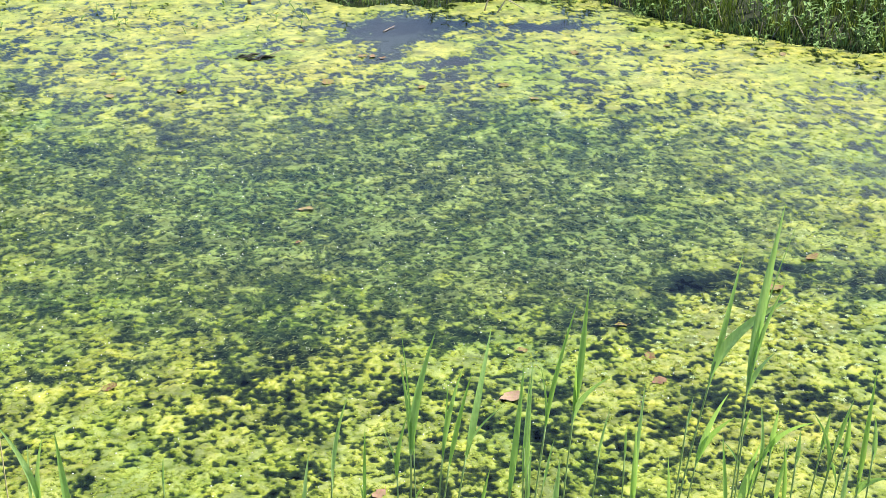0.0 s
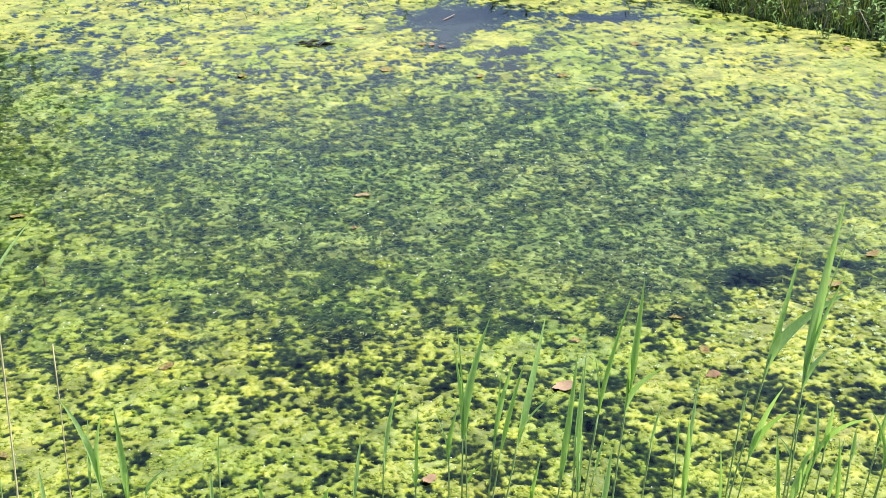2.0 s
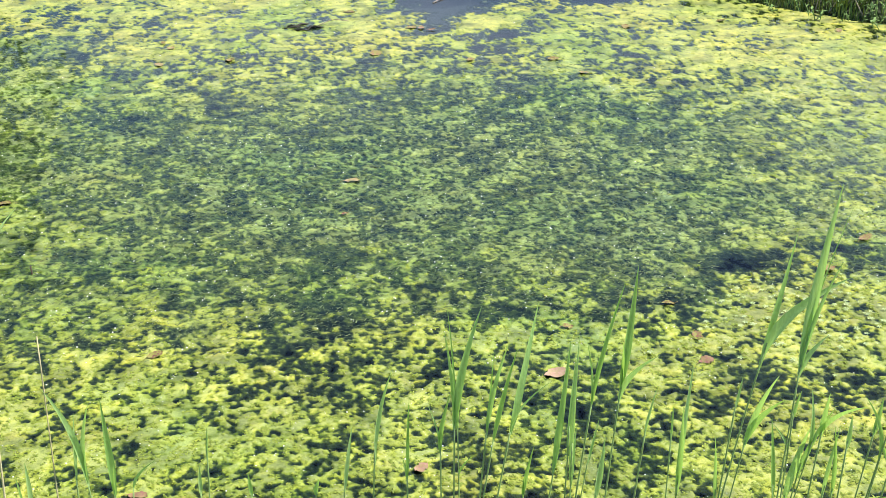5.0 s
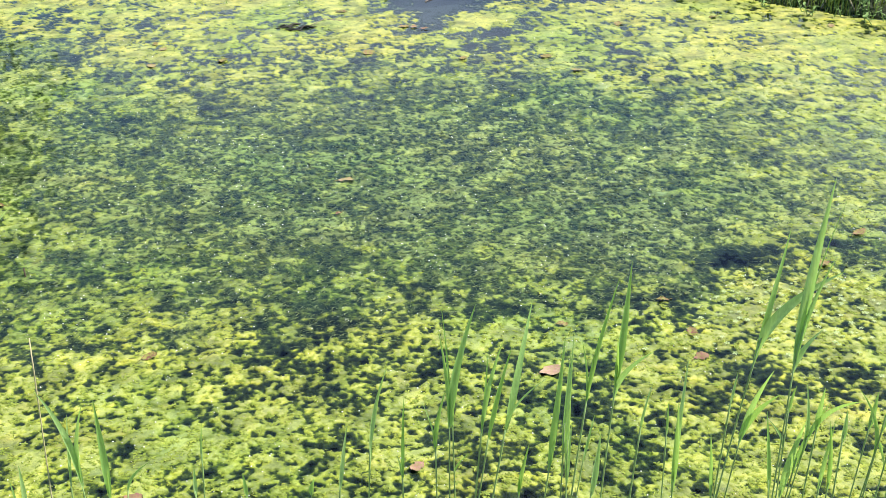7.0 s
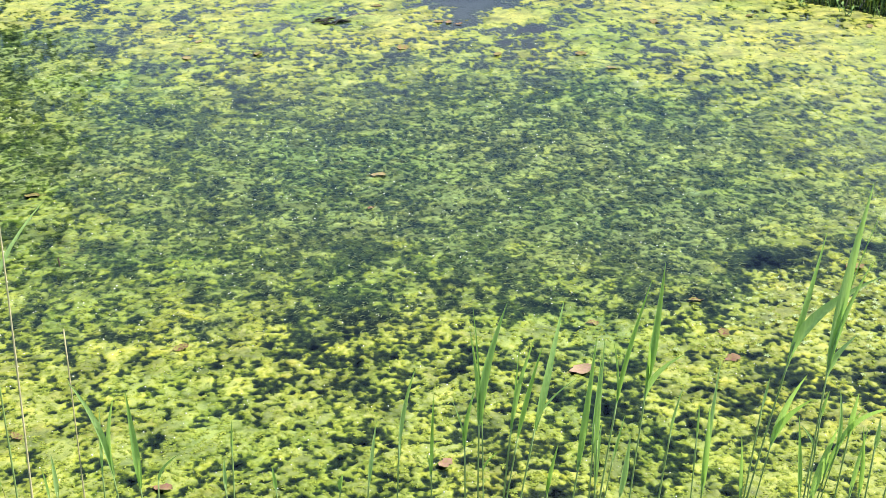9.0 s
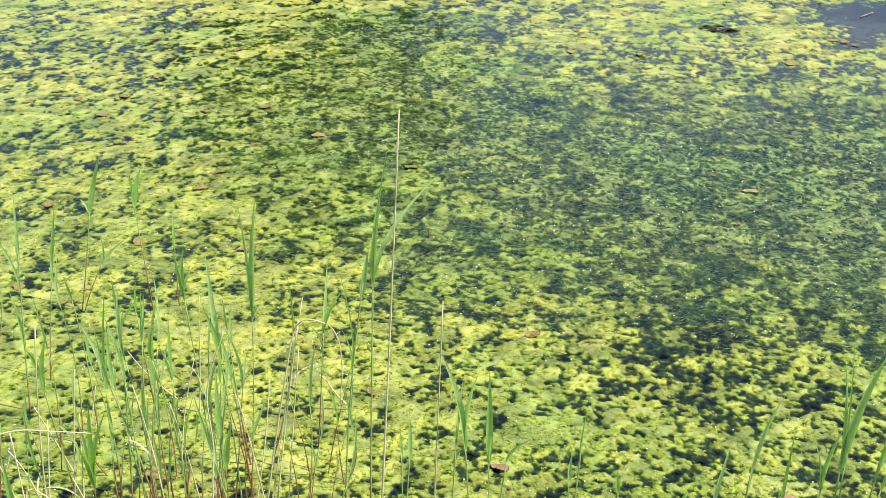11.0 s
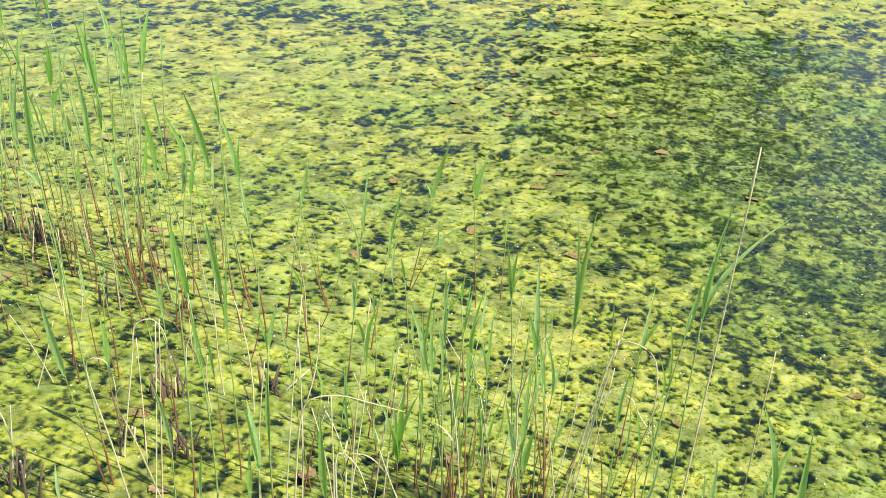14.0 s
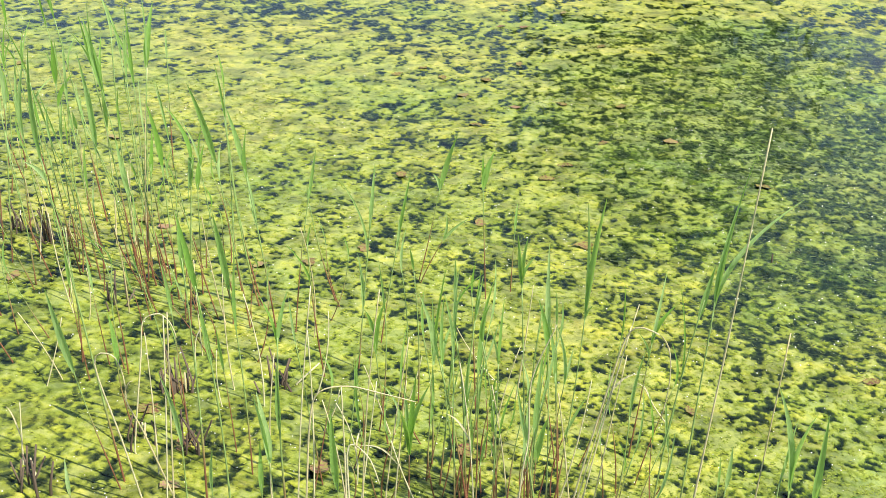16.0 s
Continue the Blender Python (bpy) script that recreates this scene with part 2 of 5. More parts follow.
def leaf_material(name, stops, slime):
    """A withered leaf: mottled brown, overgrown in places with a film of algae."""
    m = mottled_material(name, stops, 0.55, 55, 0.25)
    n, l = m.node_tree.nodes, m.node_tree.links
    p = n["Principled BSDF"]
    brown = p.inputs["Base Color"].links[0].from_socket
    geo = n.new("ShaderNodeNewGeometry")
    film = noise_node(n, l, 110, 5, 0.7, geo.outputs["Position"])
    fac = ramp_node(n, l, film.outputs["Fac"], [(0.43, (0, 0, 0)), (0.53, (slime, slime, slime))])
    l.new(mix_node(n, l, fac.outputs["Color"], brown, (0.27, 0.29, 0.06)), p.inputs["Base Color"])
    return m


ALGAE = algae_material()
WEED = strand_material("pondweed", (0.035, 0.06, 0.03), (0.19, 0.24, 0.10))
FILAMENT = strand_material("algae_filament", (0.20, 0.26, 0.03), (0.40, 0.44, 0.06))
TUFT = strand_material("algae_tuft", (0.22, 0.30, 0.045), (0.41, 0.48, 0.085), 0.3)
WATER = water_material()
MUD = earth_material("pond_mud", (0.016, 0.023, 0.024), (0.028, 0.038, 0.036))
SOIL = earth_material("bank_soil", (0.025, 0.032, 0.012), (0.045, 0.06, 0.018))
BLADE = blade_material("reed_blade", (0.18, 0.37, 0.055), (0.46, 0.61, 0.29), (0.51, 0.78, 0.13), 0.44)
CULM = stem_material()
STRAW = blade_material("reed_straw", (0.60, 0.51, 0.28), (0.84, 0.77, 0.52), (0.6, 0.52, 0.3), 0.12)
GRASS = strand_material("bank_grass", (0.025, 0.055, 0.010), (0.30, 0.38, 0.05))
HERB = strand_material("bank_herb", (0.08, 0.16, 0.035), (0.26, 0.40, 0.11))
DEADLEAF = leaf_material("dead_leaf", [(0.1, (0.12, 0.042, 0.034)), (0.4, (0.20, 0.083, 0.06)), (0.65, (0.29, 0.14, 0.10)), (0.95, (0.46, 0.32, 0.24))], 0.8)
PALELEAF = leaf_material("bleached_leaf", [(0.1, (0.20, 0.085, 0.065)), (0.5, (0.32, 0.155, 0.115)), (0.9, (0.48, 0.31, 0.23))], 0.4)
# near-white base colour paints the sun's glints on wet algae
GLINT = mottled_material("glint_white", [(0.2, (0.75, 0.78, 0.68)), (0.9, (0.9, 0.9, 0.85))], 0.08, 20, 0.8)
STARWORT = strand_material("starwort", (0.30, 0.42, 0.16), (0.55, 0.62, 0.34))
BARK = mottled_material("bark", [(0.2, (0.07, 0.05, 0.035)), (0.8, (0.16, 0.12, 0.085))], 0.9, 12)
SODDEN = mottled_material("sodden_bark", [(0.2, (0.012, 0.013, 0.008)), (0.8, (0.04, 0.038, 0.022))], 0.6, 25)
TWIG = mottled_material("twig", [(0.2, (0.25, 0.19, 0.13)), (0.8, (0.5, 0.42, 0.33))], 0.8, 20)


# ---- helpers for meshes ----
def mesh_object(name, verts, faces, mat, parent=None, smooth=True):
    me = bpy.data.meshes.new(name)
    me.from_pydata(verts, [], faces)
    me.materials.append(mat)
    if smooth:
        me.polygons.foreach_set("use_smooth", np.ones(len(me.polygons), dtype=bool))
    me.update()
    ob = new(name, me)
    if parent:
        ob.parent = parent
    return ob


def array_object(name, verts, quads, mat, smooth=True):
    """A large mesh straight from arrays."""
    me = bpy.data.meshes.new(name)
    k = quads.shape[1]
    me.vertices.add(len(verts))
    me.vertices.foreach_set("co", np.asarray(verts, dtype=np.float32).ravel())
    me.loops.add(quads.size)
    me.loops.foreach_set("vertex_index", np.asarray(quads, dtype=np.int32).ravel())
    me.polygons.add(len(quads))
    me.polygons.foreach_set("loop_start", np.arange(0, quads.size, k, dtype=np.int32))
    me.polygons.foreach_set("loop_total", np.full(len(quads), k, dtype=np.int32))
    me.polygons.foreach_set("use_smooth", np.full(len(quads), smooth, dtype=bool))
    me.materials.append(mat)
    me.update(calc_edges=True)
    me.validate()
    return new(name, me)


def hash2(ix, iy, seed):
    h = (ix.astype(np.int64) * 374761393 + iy.astype(np.int64) * 668265263 + seed * 974634777) & 0xFFFFFFFF
    h = ((h ^ (h >> 13)) * 1274126177) & 0xFFFFFFFF
    return ((h ^ (h >> 16)) & 0xFFFFFF) / float(0x1000000)


def gnoise(x, y, seed):
    """Gradient noise, about -0.7 to 0.7."""
    xi, yi = np.floor(x), np.floor(y)
    fx, fy = x - xi, y - yi
    u, v = fx * fx * fx * (fx * (fx * 6 - 15) + 10), fy * fy * fy * (fy * (fy * 6 - 15) + 10)

    def corner(dx, dy):
        a = hash2(xi + dx, yi + dy, seed) * 2 * np.pi
        return np.cos(a) * (fx - dx) + np.sin(a) * (fy - dy)
    low = corner(0, 0) * (1 - u) + corner(1, 0) * u
    high = corner(0, 1) * (1 - u) + corner(1, 1) * u
    return low * (1 - v) + high * v


def cells(x, y, seed):
    """Distance to the nearest of scattered points, one a unit cell."""
    xi, yi = np.floor(x), np.floor(y)
    best = np.full(x.shape, 9.0)
    for dx in (-1, 0, 1):
        for dy in (-1, 0, 1):
            px = xi + dx + hash2(xi + dx, yi + dy, seed)
            py = yi + dy + hash2(xi + dx, yi + dy, seed + 7)
            best = np.minimum(best, (px - x) ** 2 + (py - y) ** 2)
    return np.sqrt(best)


def blob(x, y, cx, cy, rx, ry, turn=0.0):
    c, s = math.cos(radians(turn)), math.sin(radians(turn))
    dx, dy = x - cx, y - cy
    return np.exp(-(((dx * c + dy * s) / rx) ** 2 + ((dy * c - dx * s) / ry) ** 2))


# ---- the algae cover: how thick it lies over the pond ----
def warped(x, y):
    return x + 0.22 * gnoise(x * 1.3, y * 1.3, 40), y + 0.22 * gnoise(x * 1.3, y * 1.3, 41)


def cover(x, y):
    """Above nought the mat stands out of the water, below it opens."""
    wx, wy = warped(x, y)
    c = -0.02 + 0.05 / (1 + np.exp((wx + 1.5) / 0.3))
    c += 0.17 / (1 + np.exp(-(wy - 6.75 + 0.25 * np.clip(wx - 1.2, 0, 3)) / 0.25))
    c -= 0.03 * blob(wx, wy, 0.2, 3.85, 1.0, 0.3)
    c += 0.15 * blob(wx, wy, -2.8, 2.1, 1.4, 1.0)
    c += 0.07 * blob(wx, wy, -3.8, 4.4, 2.0, 1.8)
    c += 0.07 * blob(wx, wy, -1.3, 2.9, 0.9, 0.5)
    c -= 0.11 * blob(wx, wy, -4.4, 6.5, 1.6, 0.5, 15)
    c += 0.08 * blob(wx, wy, -5.0, 5.2, 1.3, 0.9, 20) + 0.07 * blob(wx, wy, -4.3, 5.0, 0.6, 0.5) - 0.06 * blob(wx, wy, -3.2, 4.7, 0.35, 0.4)
    c += 0.12 * blob(wx, wy, 1.95, 3.15, 0.5, 0.35) + 0.10 * blob(wx, wy, 2.2, 4.2, 0.4, 0.2)
    c -= 0.08 * blob(wx, wy, 1.0, 6.85, 0.7, 0.25)
    c += 0.17 * blob(wx, wy, 0.6, 3.48, 0.32, 0.13)
    c += 0.12 * blob(wx, wy, 1.4, 3.27, 0.3, 0.2) - 0.15 * blob(wx, wy, 1.15, 3.55, 0.06, 0.2)
    c += 0.06 * blob(wx, wy, -0.2, 2.9, 0.5, 0.25)
    c += 0.07 * blob(wx, wy, 0.25, 7.7, 0.5, 0.6)
    c -= 0.10 * blob(wx, wy, -0.3, 7.0, 1.1, 0.35)
    c -= 0.08 * blob(wx, wy, -1.6, 7.9, 0.7, 0.3) + 0.11 * blob(wx, wy, -4.0, 7.5, 1.6, 0.5, 5)
    c += 0.12 * blob(wx, wy, 2.7, 5.9, 0.9, 0.9) + 0.05 * blob(wx, wy, 2.2, 4.8, 0.5, 0.7) + 0.06 * blob(wx, wy, 1.5, 2.5, 0.8, 0.5)
    # thinned near x -1.9 to darken the mat for tree reflection and shade
    c -= 0.08 * blob(wx, wy, -1.9, 8.4, 1.5, 0.9) + 0.2 * blob(wx, wy, -1.9, 7.4, 0.5, 0.6)
    c += 0.6 * blob(wx, wy, 0.96, 7.44, 0.17, 0.1) + 0.2 * blob(wx, wy, 1.25, 7.72, 0.2, 0.14)
    c -= 0.05 * blob(wx, wy, 0.1, 3.65, 0.5, 0.3) + 0.09 * blob(wx, wy, 0.1, 3.25, 0.28, 0.2) + 0.03 * blob(wx, wy, -0.75, 4.1, 0.35, 0.3) + 0.06 * blob(wx, wy, 0.7, 4.6, 0.9, 0.5) + 0.04 * blob(wx, wy, 0.5, 2.75, 0.9, 0.3)
    c += 0.06 * blob(wx, wy, -0.95, 3.05, 0.5, 0.35) + 0.05 * blob(wx, wy, -1.6, 6.2, 0.5, 0.6) + 0.06 * blob(wx, wy, -2.2, 8.1, 1.0, 0.5)
    # open water
    for cx, cy, rx, ry, a in ((0.9, 8.0, 0.38, 0.42, 0.9), (0.72, 7.45, 0.16, 0.22, 0.5), (1.05, 7.16, 0.22, 0.1, 0.5), (1.85, 7.85, 0.32, 0.16, 0.7), (1.35, 8.1, 0.35, 0.12, 0.4),
                              (1.46, 3.84, 0.13, 0.10, 0.25), (1.72, 3.84, 0.10, 0.05, 0.24), (2.02, 3.97, 0.07, 0.06, 0.24), (2.25, 3.78, 0.14, 0.05, 0.28), (1.90, 3.62, 0.13, 0.08, 0.18), (2.14, 3.64, 0.10, 0.08, 0.27), (1.02, 3.5, 0.08, 0.35, 0.08), (0.0, 7.8, 0.22, 0.2, 0.3), (1.35, 2.95, 0.3, 0.1, 0.13)):
        c -= a * blob(wx, wy, cx, cy, rx, ry)
    c -= 0.25 * blob(wx, wy, -0.17, 7.54, 0.16, 0.09)
    return c


def weediness(x, y):
    """Where feathery pondweed lies just under the surface in place of the floating mat; near x -2 it also darkens the
    mat for tree reflection and shade.
    """
    wx, wy = warped(x, y)
    w = 1.1 * blob(wx, wy, 0.7, 5.0, 1.7, 1.35, -8) + 0.5 * blob(wx, wy, -1.2, 5.5, 1.3, 1.2, 10) + 0.18 * blob(wx, wy, -0.6, 4.2, 0.9, 0.5) + 0.4 * blob(wx, wy, -2.6, 7.0, 0.9, 0.8, 20)
    w = w + 0.5 * blob(wx, wy, 1.1, 4.15, 0.7, 0.25) + 0.25 * blob(wx, wy, 2.4, 4.8, 0.6, 0.5) + 0.7 * blob(wx, wy, -2.0, 7.2, 0.55, 0.6) + 0.45 * blob(wx, wy, -2.1, 5.7, 0.75, 1.0)
    w = w + 0.35 * gnoise(x * 2.2, y * 2.2, 44) + 0.35 * gnoise(x * 6, y * 6, 45)
    return np.clip(w * 1.1 - 0.15, 0, 1)


def algae_field(x, y):
    """Height of the algae, and how thickly it grows there."""
    c = cover(x, y)
    qx, qy = x + 0.035 * gnoise(x * 9, y * 9, 14), y + 0.035 * gnoise(x * 9, y * 9, 15)
    near = np.clip((5.0 - y) / 1.8, 0, 1)
    far = np.clip((y - 5.2) / 1.8, 0, 1)
    n = (0.16 + 0.16 * far) * gnoise(qx * 2.6, qy * 2.6, 1) + (0.25 + 0.10 * far) * gnoise(qx * 6 + 3, qy * 6, 2) + (0.44 - 0.08 * near) * (near * gnoise(qx * 12, qy * 12.5, 23) + (1 - near) * gnoise(qx * 12, qy * 8.5 + 5, 3))
    n += (0.48 + 0.02 * far) * (near * gnoise(qx * 27, qy * 29, 24) + (1 - near) * gnoise(qx * 26, qy * 18, 4)) + (0.32 + 0.02 * far) * (near * gnoise(x * 54 + 2 * qy, y * 56, 25) + (1 - near) * gnoise(x * 54 + 2 * qy, y * 37, 10)) + 0.13 * near * gnoise(x * 118, y * 100, 11)
    h = c + n
    ex, ey = x + 0.04 * gnoise(x * 11, y * 11, 36), y + 0.04 * gnoise(x * 11, y * 11, 37)
    h = h + 0.34 * (0.2 - np.abs(gnoise(ex * 29, ey * 21, 38))) + (0.2 - 0.03 * near) * (0.2 - np.abs(gnoise(ex * 60, ey * 46, 39)))
    lump = 1 - cells(x * 13 + 0.5 * gnoise(x * 17, y * 17, 51), y * 13 + 0.5 * gnoise(x * 17, y * 17, 52), 53)
    puff = 1 - cells(x * 22 + 0.4 * gnoise(x * 40, y * 40, 8), y * 22, 5)
    tuft = 1 - cells(x * 55, y * 55, 6)
    fine = gnoise(x * 110, y * 110, 9)
    flat = 1 - 0.82 * np.clip((y - 2.8) / 2.6, 0, 1)
    up = 1 - np.exp(-np.maximum(h, 0) / 0.10)
    down = np.minimum(h, 0)
    mat = np.where(h > 0, 0.0005 + flat * up * (0.001 + 0.0014 * puff + 0.0007 * tuft), 0.0005 + 0.018 * down) + 0.0002 * fine * flat
    w = weediness(x, y)
    sx, sy = x + 0.05 * gnoise(x * 8, y * 8, 26), y + 0.05 * gnoise(x * 8, y * 8, 27)
    ridge = 0.2 - np.abs(gnoise(sx * 30, sy * 23, 28))
    thread = 0.2 - np.abs(gnoise(sx * 62, sy * 46, 29))
    nw = 0.22 * gnoise(x * 4, y * 4, 16) + 0.28 * gnoise(qx * 10, qy * 8, 17) + 0.36 * gnoise(qx * 24, qy * 20, 18) + 0.34 * gnoise(x * 50, y * 42, 19) + 0.2 * gnoise(x * 105, y * 70, 20) + 0.6 * ridge + 0.45 * thread
    weed = -0.0005 + 0.010 * nw + 0.0003 * fine * flat
    weed = np.where(weed > 0, np.minimum(weed * 0.4, 0.002), weed)
    z = mat * (1 - w) + weed * w
    z = np.where(z < 0, -0.0035 * (1 - np.exp(z / 0.0035)), z)
    grow = (h + (0.10 + 0.14 * near) * (puff - 0.55) + 0.12 * near * (lump - 0.52) + 0.05 * (tuft - 0.5)) * (1 - w) + (nw * 0.46 - 0.055 + 1.8 * np.minimum(c + 0.08, 0)) * w
    return z, grow, w


def algae_height(x, y):
    return algae_field(x, y)[0]


# ---- the ground: pond bed, banks and the land beyond ----
def land_height(x, y):
    """Far bank runs from the left at about nine and a half metres to the right at six and a half."""
    shore = np.interp(x, (-9, -2.3, -1, 0.2, 0.5, 0.8, 1.5, 2.35, 2.66, 3.2, 3.65, 4.5, 7), (10.6, 10.1, 9.9, 9.5, 9.1, 8.9, 8.82, 8.6, 7.85, 7.12, 6.78, 6.4, 5.7)) + 0.15 * gnoise(x * 1.3, y * 0.2 + 3, 21) + 0.22 * gnoise(x * 4.3, y * 0.3, 25)
    far = y - shore
    near = 1.05 - y + 0.15 * gnoise(x * 0.8, y * 0.2, 22)
    side = np.maximum(np.abs(x + 1.5) - 9.5, -3)
    d = np.maximum(np.maximum(far, near), side)
    rise = np.where(d > 0, np.where(y < 3, 0.36, 0.2) * (1 - np.exp(-d / 0.8)), np.maximum(d * 0.5, -0.10))
    return rise + np.where(d > 0, 0.05, 0.012) * gnoise(x * 1.7, y * 1.7, 24)


def build_ground():
    def axis(lo, hi, step):
        inner = np.arange(lo, hi, step)
        out = step * 1.35 ** np.arange(1, 30)
        out = np.cumsum(out)
        out = out[out < 2500]
        return np.concatenate([lo - out[::-1], inner, hi + out])
    xs, ys = axis(-12.5, 9.5, 0.12), axis(-1.0, 12.5, 0.12)
    X, Y = np.meshgrid(xs, ys)
    Z = land_height(X, Y)
    w = len(xs)
    i = np.arange(len(ys) - 1)[:, None] * w + np.arange(w - 1)[None, :]
    q = np.stack([i, i + 1, i + w + 1, i + w], -1).reshape(-1, 4)
    ob = array_object("ground", np.stack([X, Y, Z], -1).reshape(-1, 3), q, SOIL)
    ob.data.materials.append(MUD)
    zc = Z.ravel()[q].mean(1)
    ob.data.polygons.foreach_set("material_index", (zc < -0.03).astype(np.int32))
    tagged(ob, "dark silty pond bed rising to earthy grassed banks", "ground", kind="structure")


build_ground()
water = mesh_object("water", [(-12, 0.2, 0), (9, 0.2, 0), (9, 11.5, 0), (-12, 11.5, 0)], [(0, 1, 2, 3)], WATER)
tagged(water, "still dark blue pond water mirroring the sky", "water", kind="structure")


def build_algae():
    a = radians(1) * np.concatenate([np.arange(-86, -34, 0.5), np.arange(-34, 54, 0.079), np.arange(54, 88, 0.5)])
    dep = radians(1) * np.concatenate([np.linspace(63.4, 48.8, 30)[:-1], np.linspace(48.8, 39.5, 70)[:-1], np.linspace(39.5, 11.6, 690)[:-1], np.linspace(11.6, 9.8, 26)])
    cols, rows = len(a), len(dep)
    A, R = np.meshgrid(a, 2.0 / np.tan(dep))
    X, Y = -R * np.sin(A) - 0.1, R * np.cos(A) - 0.1
    Z, grow, w = algae_field(X, Y)
    i = np.arange(rows - 1)[:, None] * cols + np.arange(cols - 1)[None, :]
    q = np.stack([i, i + cols, i + cols + 1, i + 1], -1).reshape(-1, 4)
    bay = blob(X, Y, -2.75, 2.05, 1.2, 0.85)
    thick = (grow + 0.24 + 0.09 * np.clip((4.6 - Y) / 1.2, 0, 1) + 0.05 * w + 0.08 * bay).ravel()[q]
    wet = (land_height(X, Y) < np.where(Y > 6, -0.06 + 0.025 * gnoise(X * 6, Y * 6, 33), 0.004)).ravel()[q].all(1)
    q = q[(thick.max(1) > 0) & wet]
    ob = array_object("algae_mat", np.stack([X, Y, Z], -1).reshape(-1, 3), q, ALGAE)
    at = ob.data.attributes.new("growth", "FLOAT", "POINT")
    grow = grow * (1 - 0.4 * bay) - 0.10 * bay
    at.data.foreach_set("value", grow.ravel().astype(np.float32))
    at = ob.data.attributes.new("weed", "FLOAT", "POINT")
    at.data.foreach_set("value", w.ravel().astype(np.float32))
    tagged(ob, "bright yellow-green filamentous algae mat floating on the pond", "algae", kind="stuff")


build_algae()


def build_strands(name, label, mat, count, seed, pick, length, width, depth):
    """Fine filaments lying in or on the water, as bent ribbons."""
    rs = np.random.RandomState(seed)
    ang = radians(-31) + rs.rand(count * 6) * radians(95)
    dep = math.atan(2.0 / 1.8) + rs.rand(count * 6) * (math.atan(2.0 / 9.8) - math.atan(2.0 / 1.8))
    r = 2.0 / np.tan(dep)
    x, y = -r * np.sin(ang) - 0.1, r * np.cos(ang) - 0.1
    z0 = algae_height(x, y)
    keep = np.nonzero(pick(x, y, z0, rs.rand(len(x))))[0][:count]
    x, y, z0 = x[keep], y[keep], z0[keep]
    k = len(x)
    flow = 0.5 + 2.2 * gnoise(x * 0.8, y * 0.8, 77) + rs.randn(k) * 1.6
    ln, wd = length * (0.5 + rs.rand(k)), width * (0.6 + 0.8 * rs.rand(k)) * (0.6 + r[keep] / 7)
    bend = rs.randn(k) * 0.7
    seg = 2
    V = np.zeros((k, (seg + 1) * 2, 3))
    px, py, th = x.copy(), y.copy(), flow.copy()
    lift = depth[0] + rs.rand(k) * (depth[1] - depth[0])
    tilt = rs.randn(k) * 0.03
    for s in range(seg + 1):
        f = s / seg
        half = wd * 0.5 * (1 - 0.75 * f)
        zz = z0 * 0.7 + lift + tilt * ln * f + 0.003 * np.sin(3 * f + flow)
        for side in (0, 1):
            sg = 1 if side else -1
            V[:, s * 2 + side, 0] = px - np.sin(th) * half * sg
            V[:, s * 2 + side, 1] = py + np.cos(th) * half * sg
            V[:, s * 2 + side, 2] = zz + 0.15 * half * sg
        px, py, th = px + np.cos(th) * ln / seg, py + np.sin(th) * ln / seg, th + bend / seg
    base = np.arange(k)[:, None, None] * (seg + 1) * 2
    loc = np.array([[s * 2, s * 2 + 2, s * 2 + 3, s * 2 + 1] for s in range(seg)])[None]
    ob = array_object(name, V.reshape(-1, 3), (base + loc).reshape(-1, 4), mat)
    tagged(ob, label, "pondweed" if mat is WEED else "algae", kind="stuff")


build_strands("pondweed_strands", "dull green pondweed strands just under the water", WEED, 70000, 3,
              lambda x, y, z, u: (z < 0.002) & (y > 3.4 + 0.6 * u) & (u < np.maximum(weediness(x, y), 0.3)) & (cover(x, y) > -0.16), 0.026, 0.0034, (-0.003, 0.0014))
build_strands("algae_filaments", "yellow-green algae filaments fraying over the mat", FILAMENT, 9000, 4,
              lambda x, y, z, u: (z > 0.001) & (u < 0.6), 0.013, 0.004, (0.0005, 0.003))


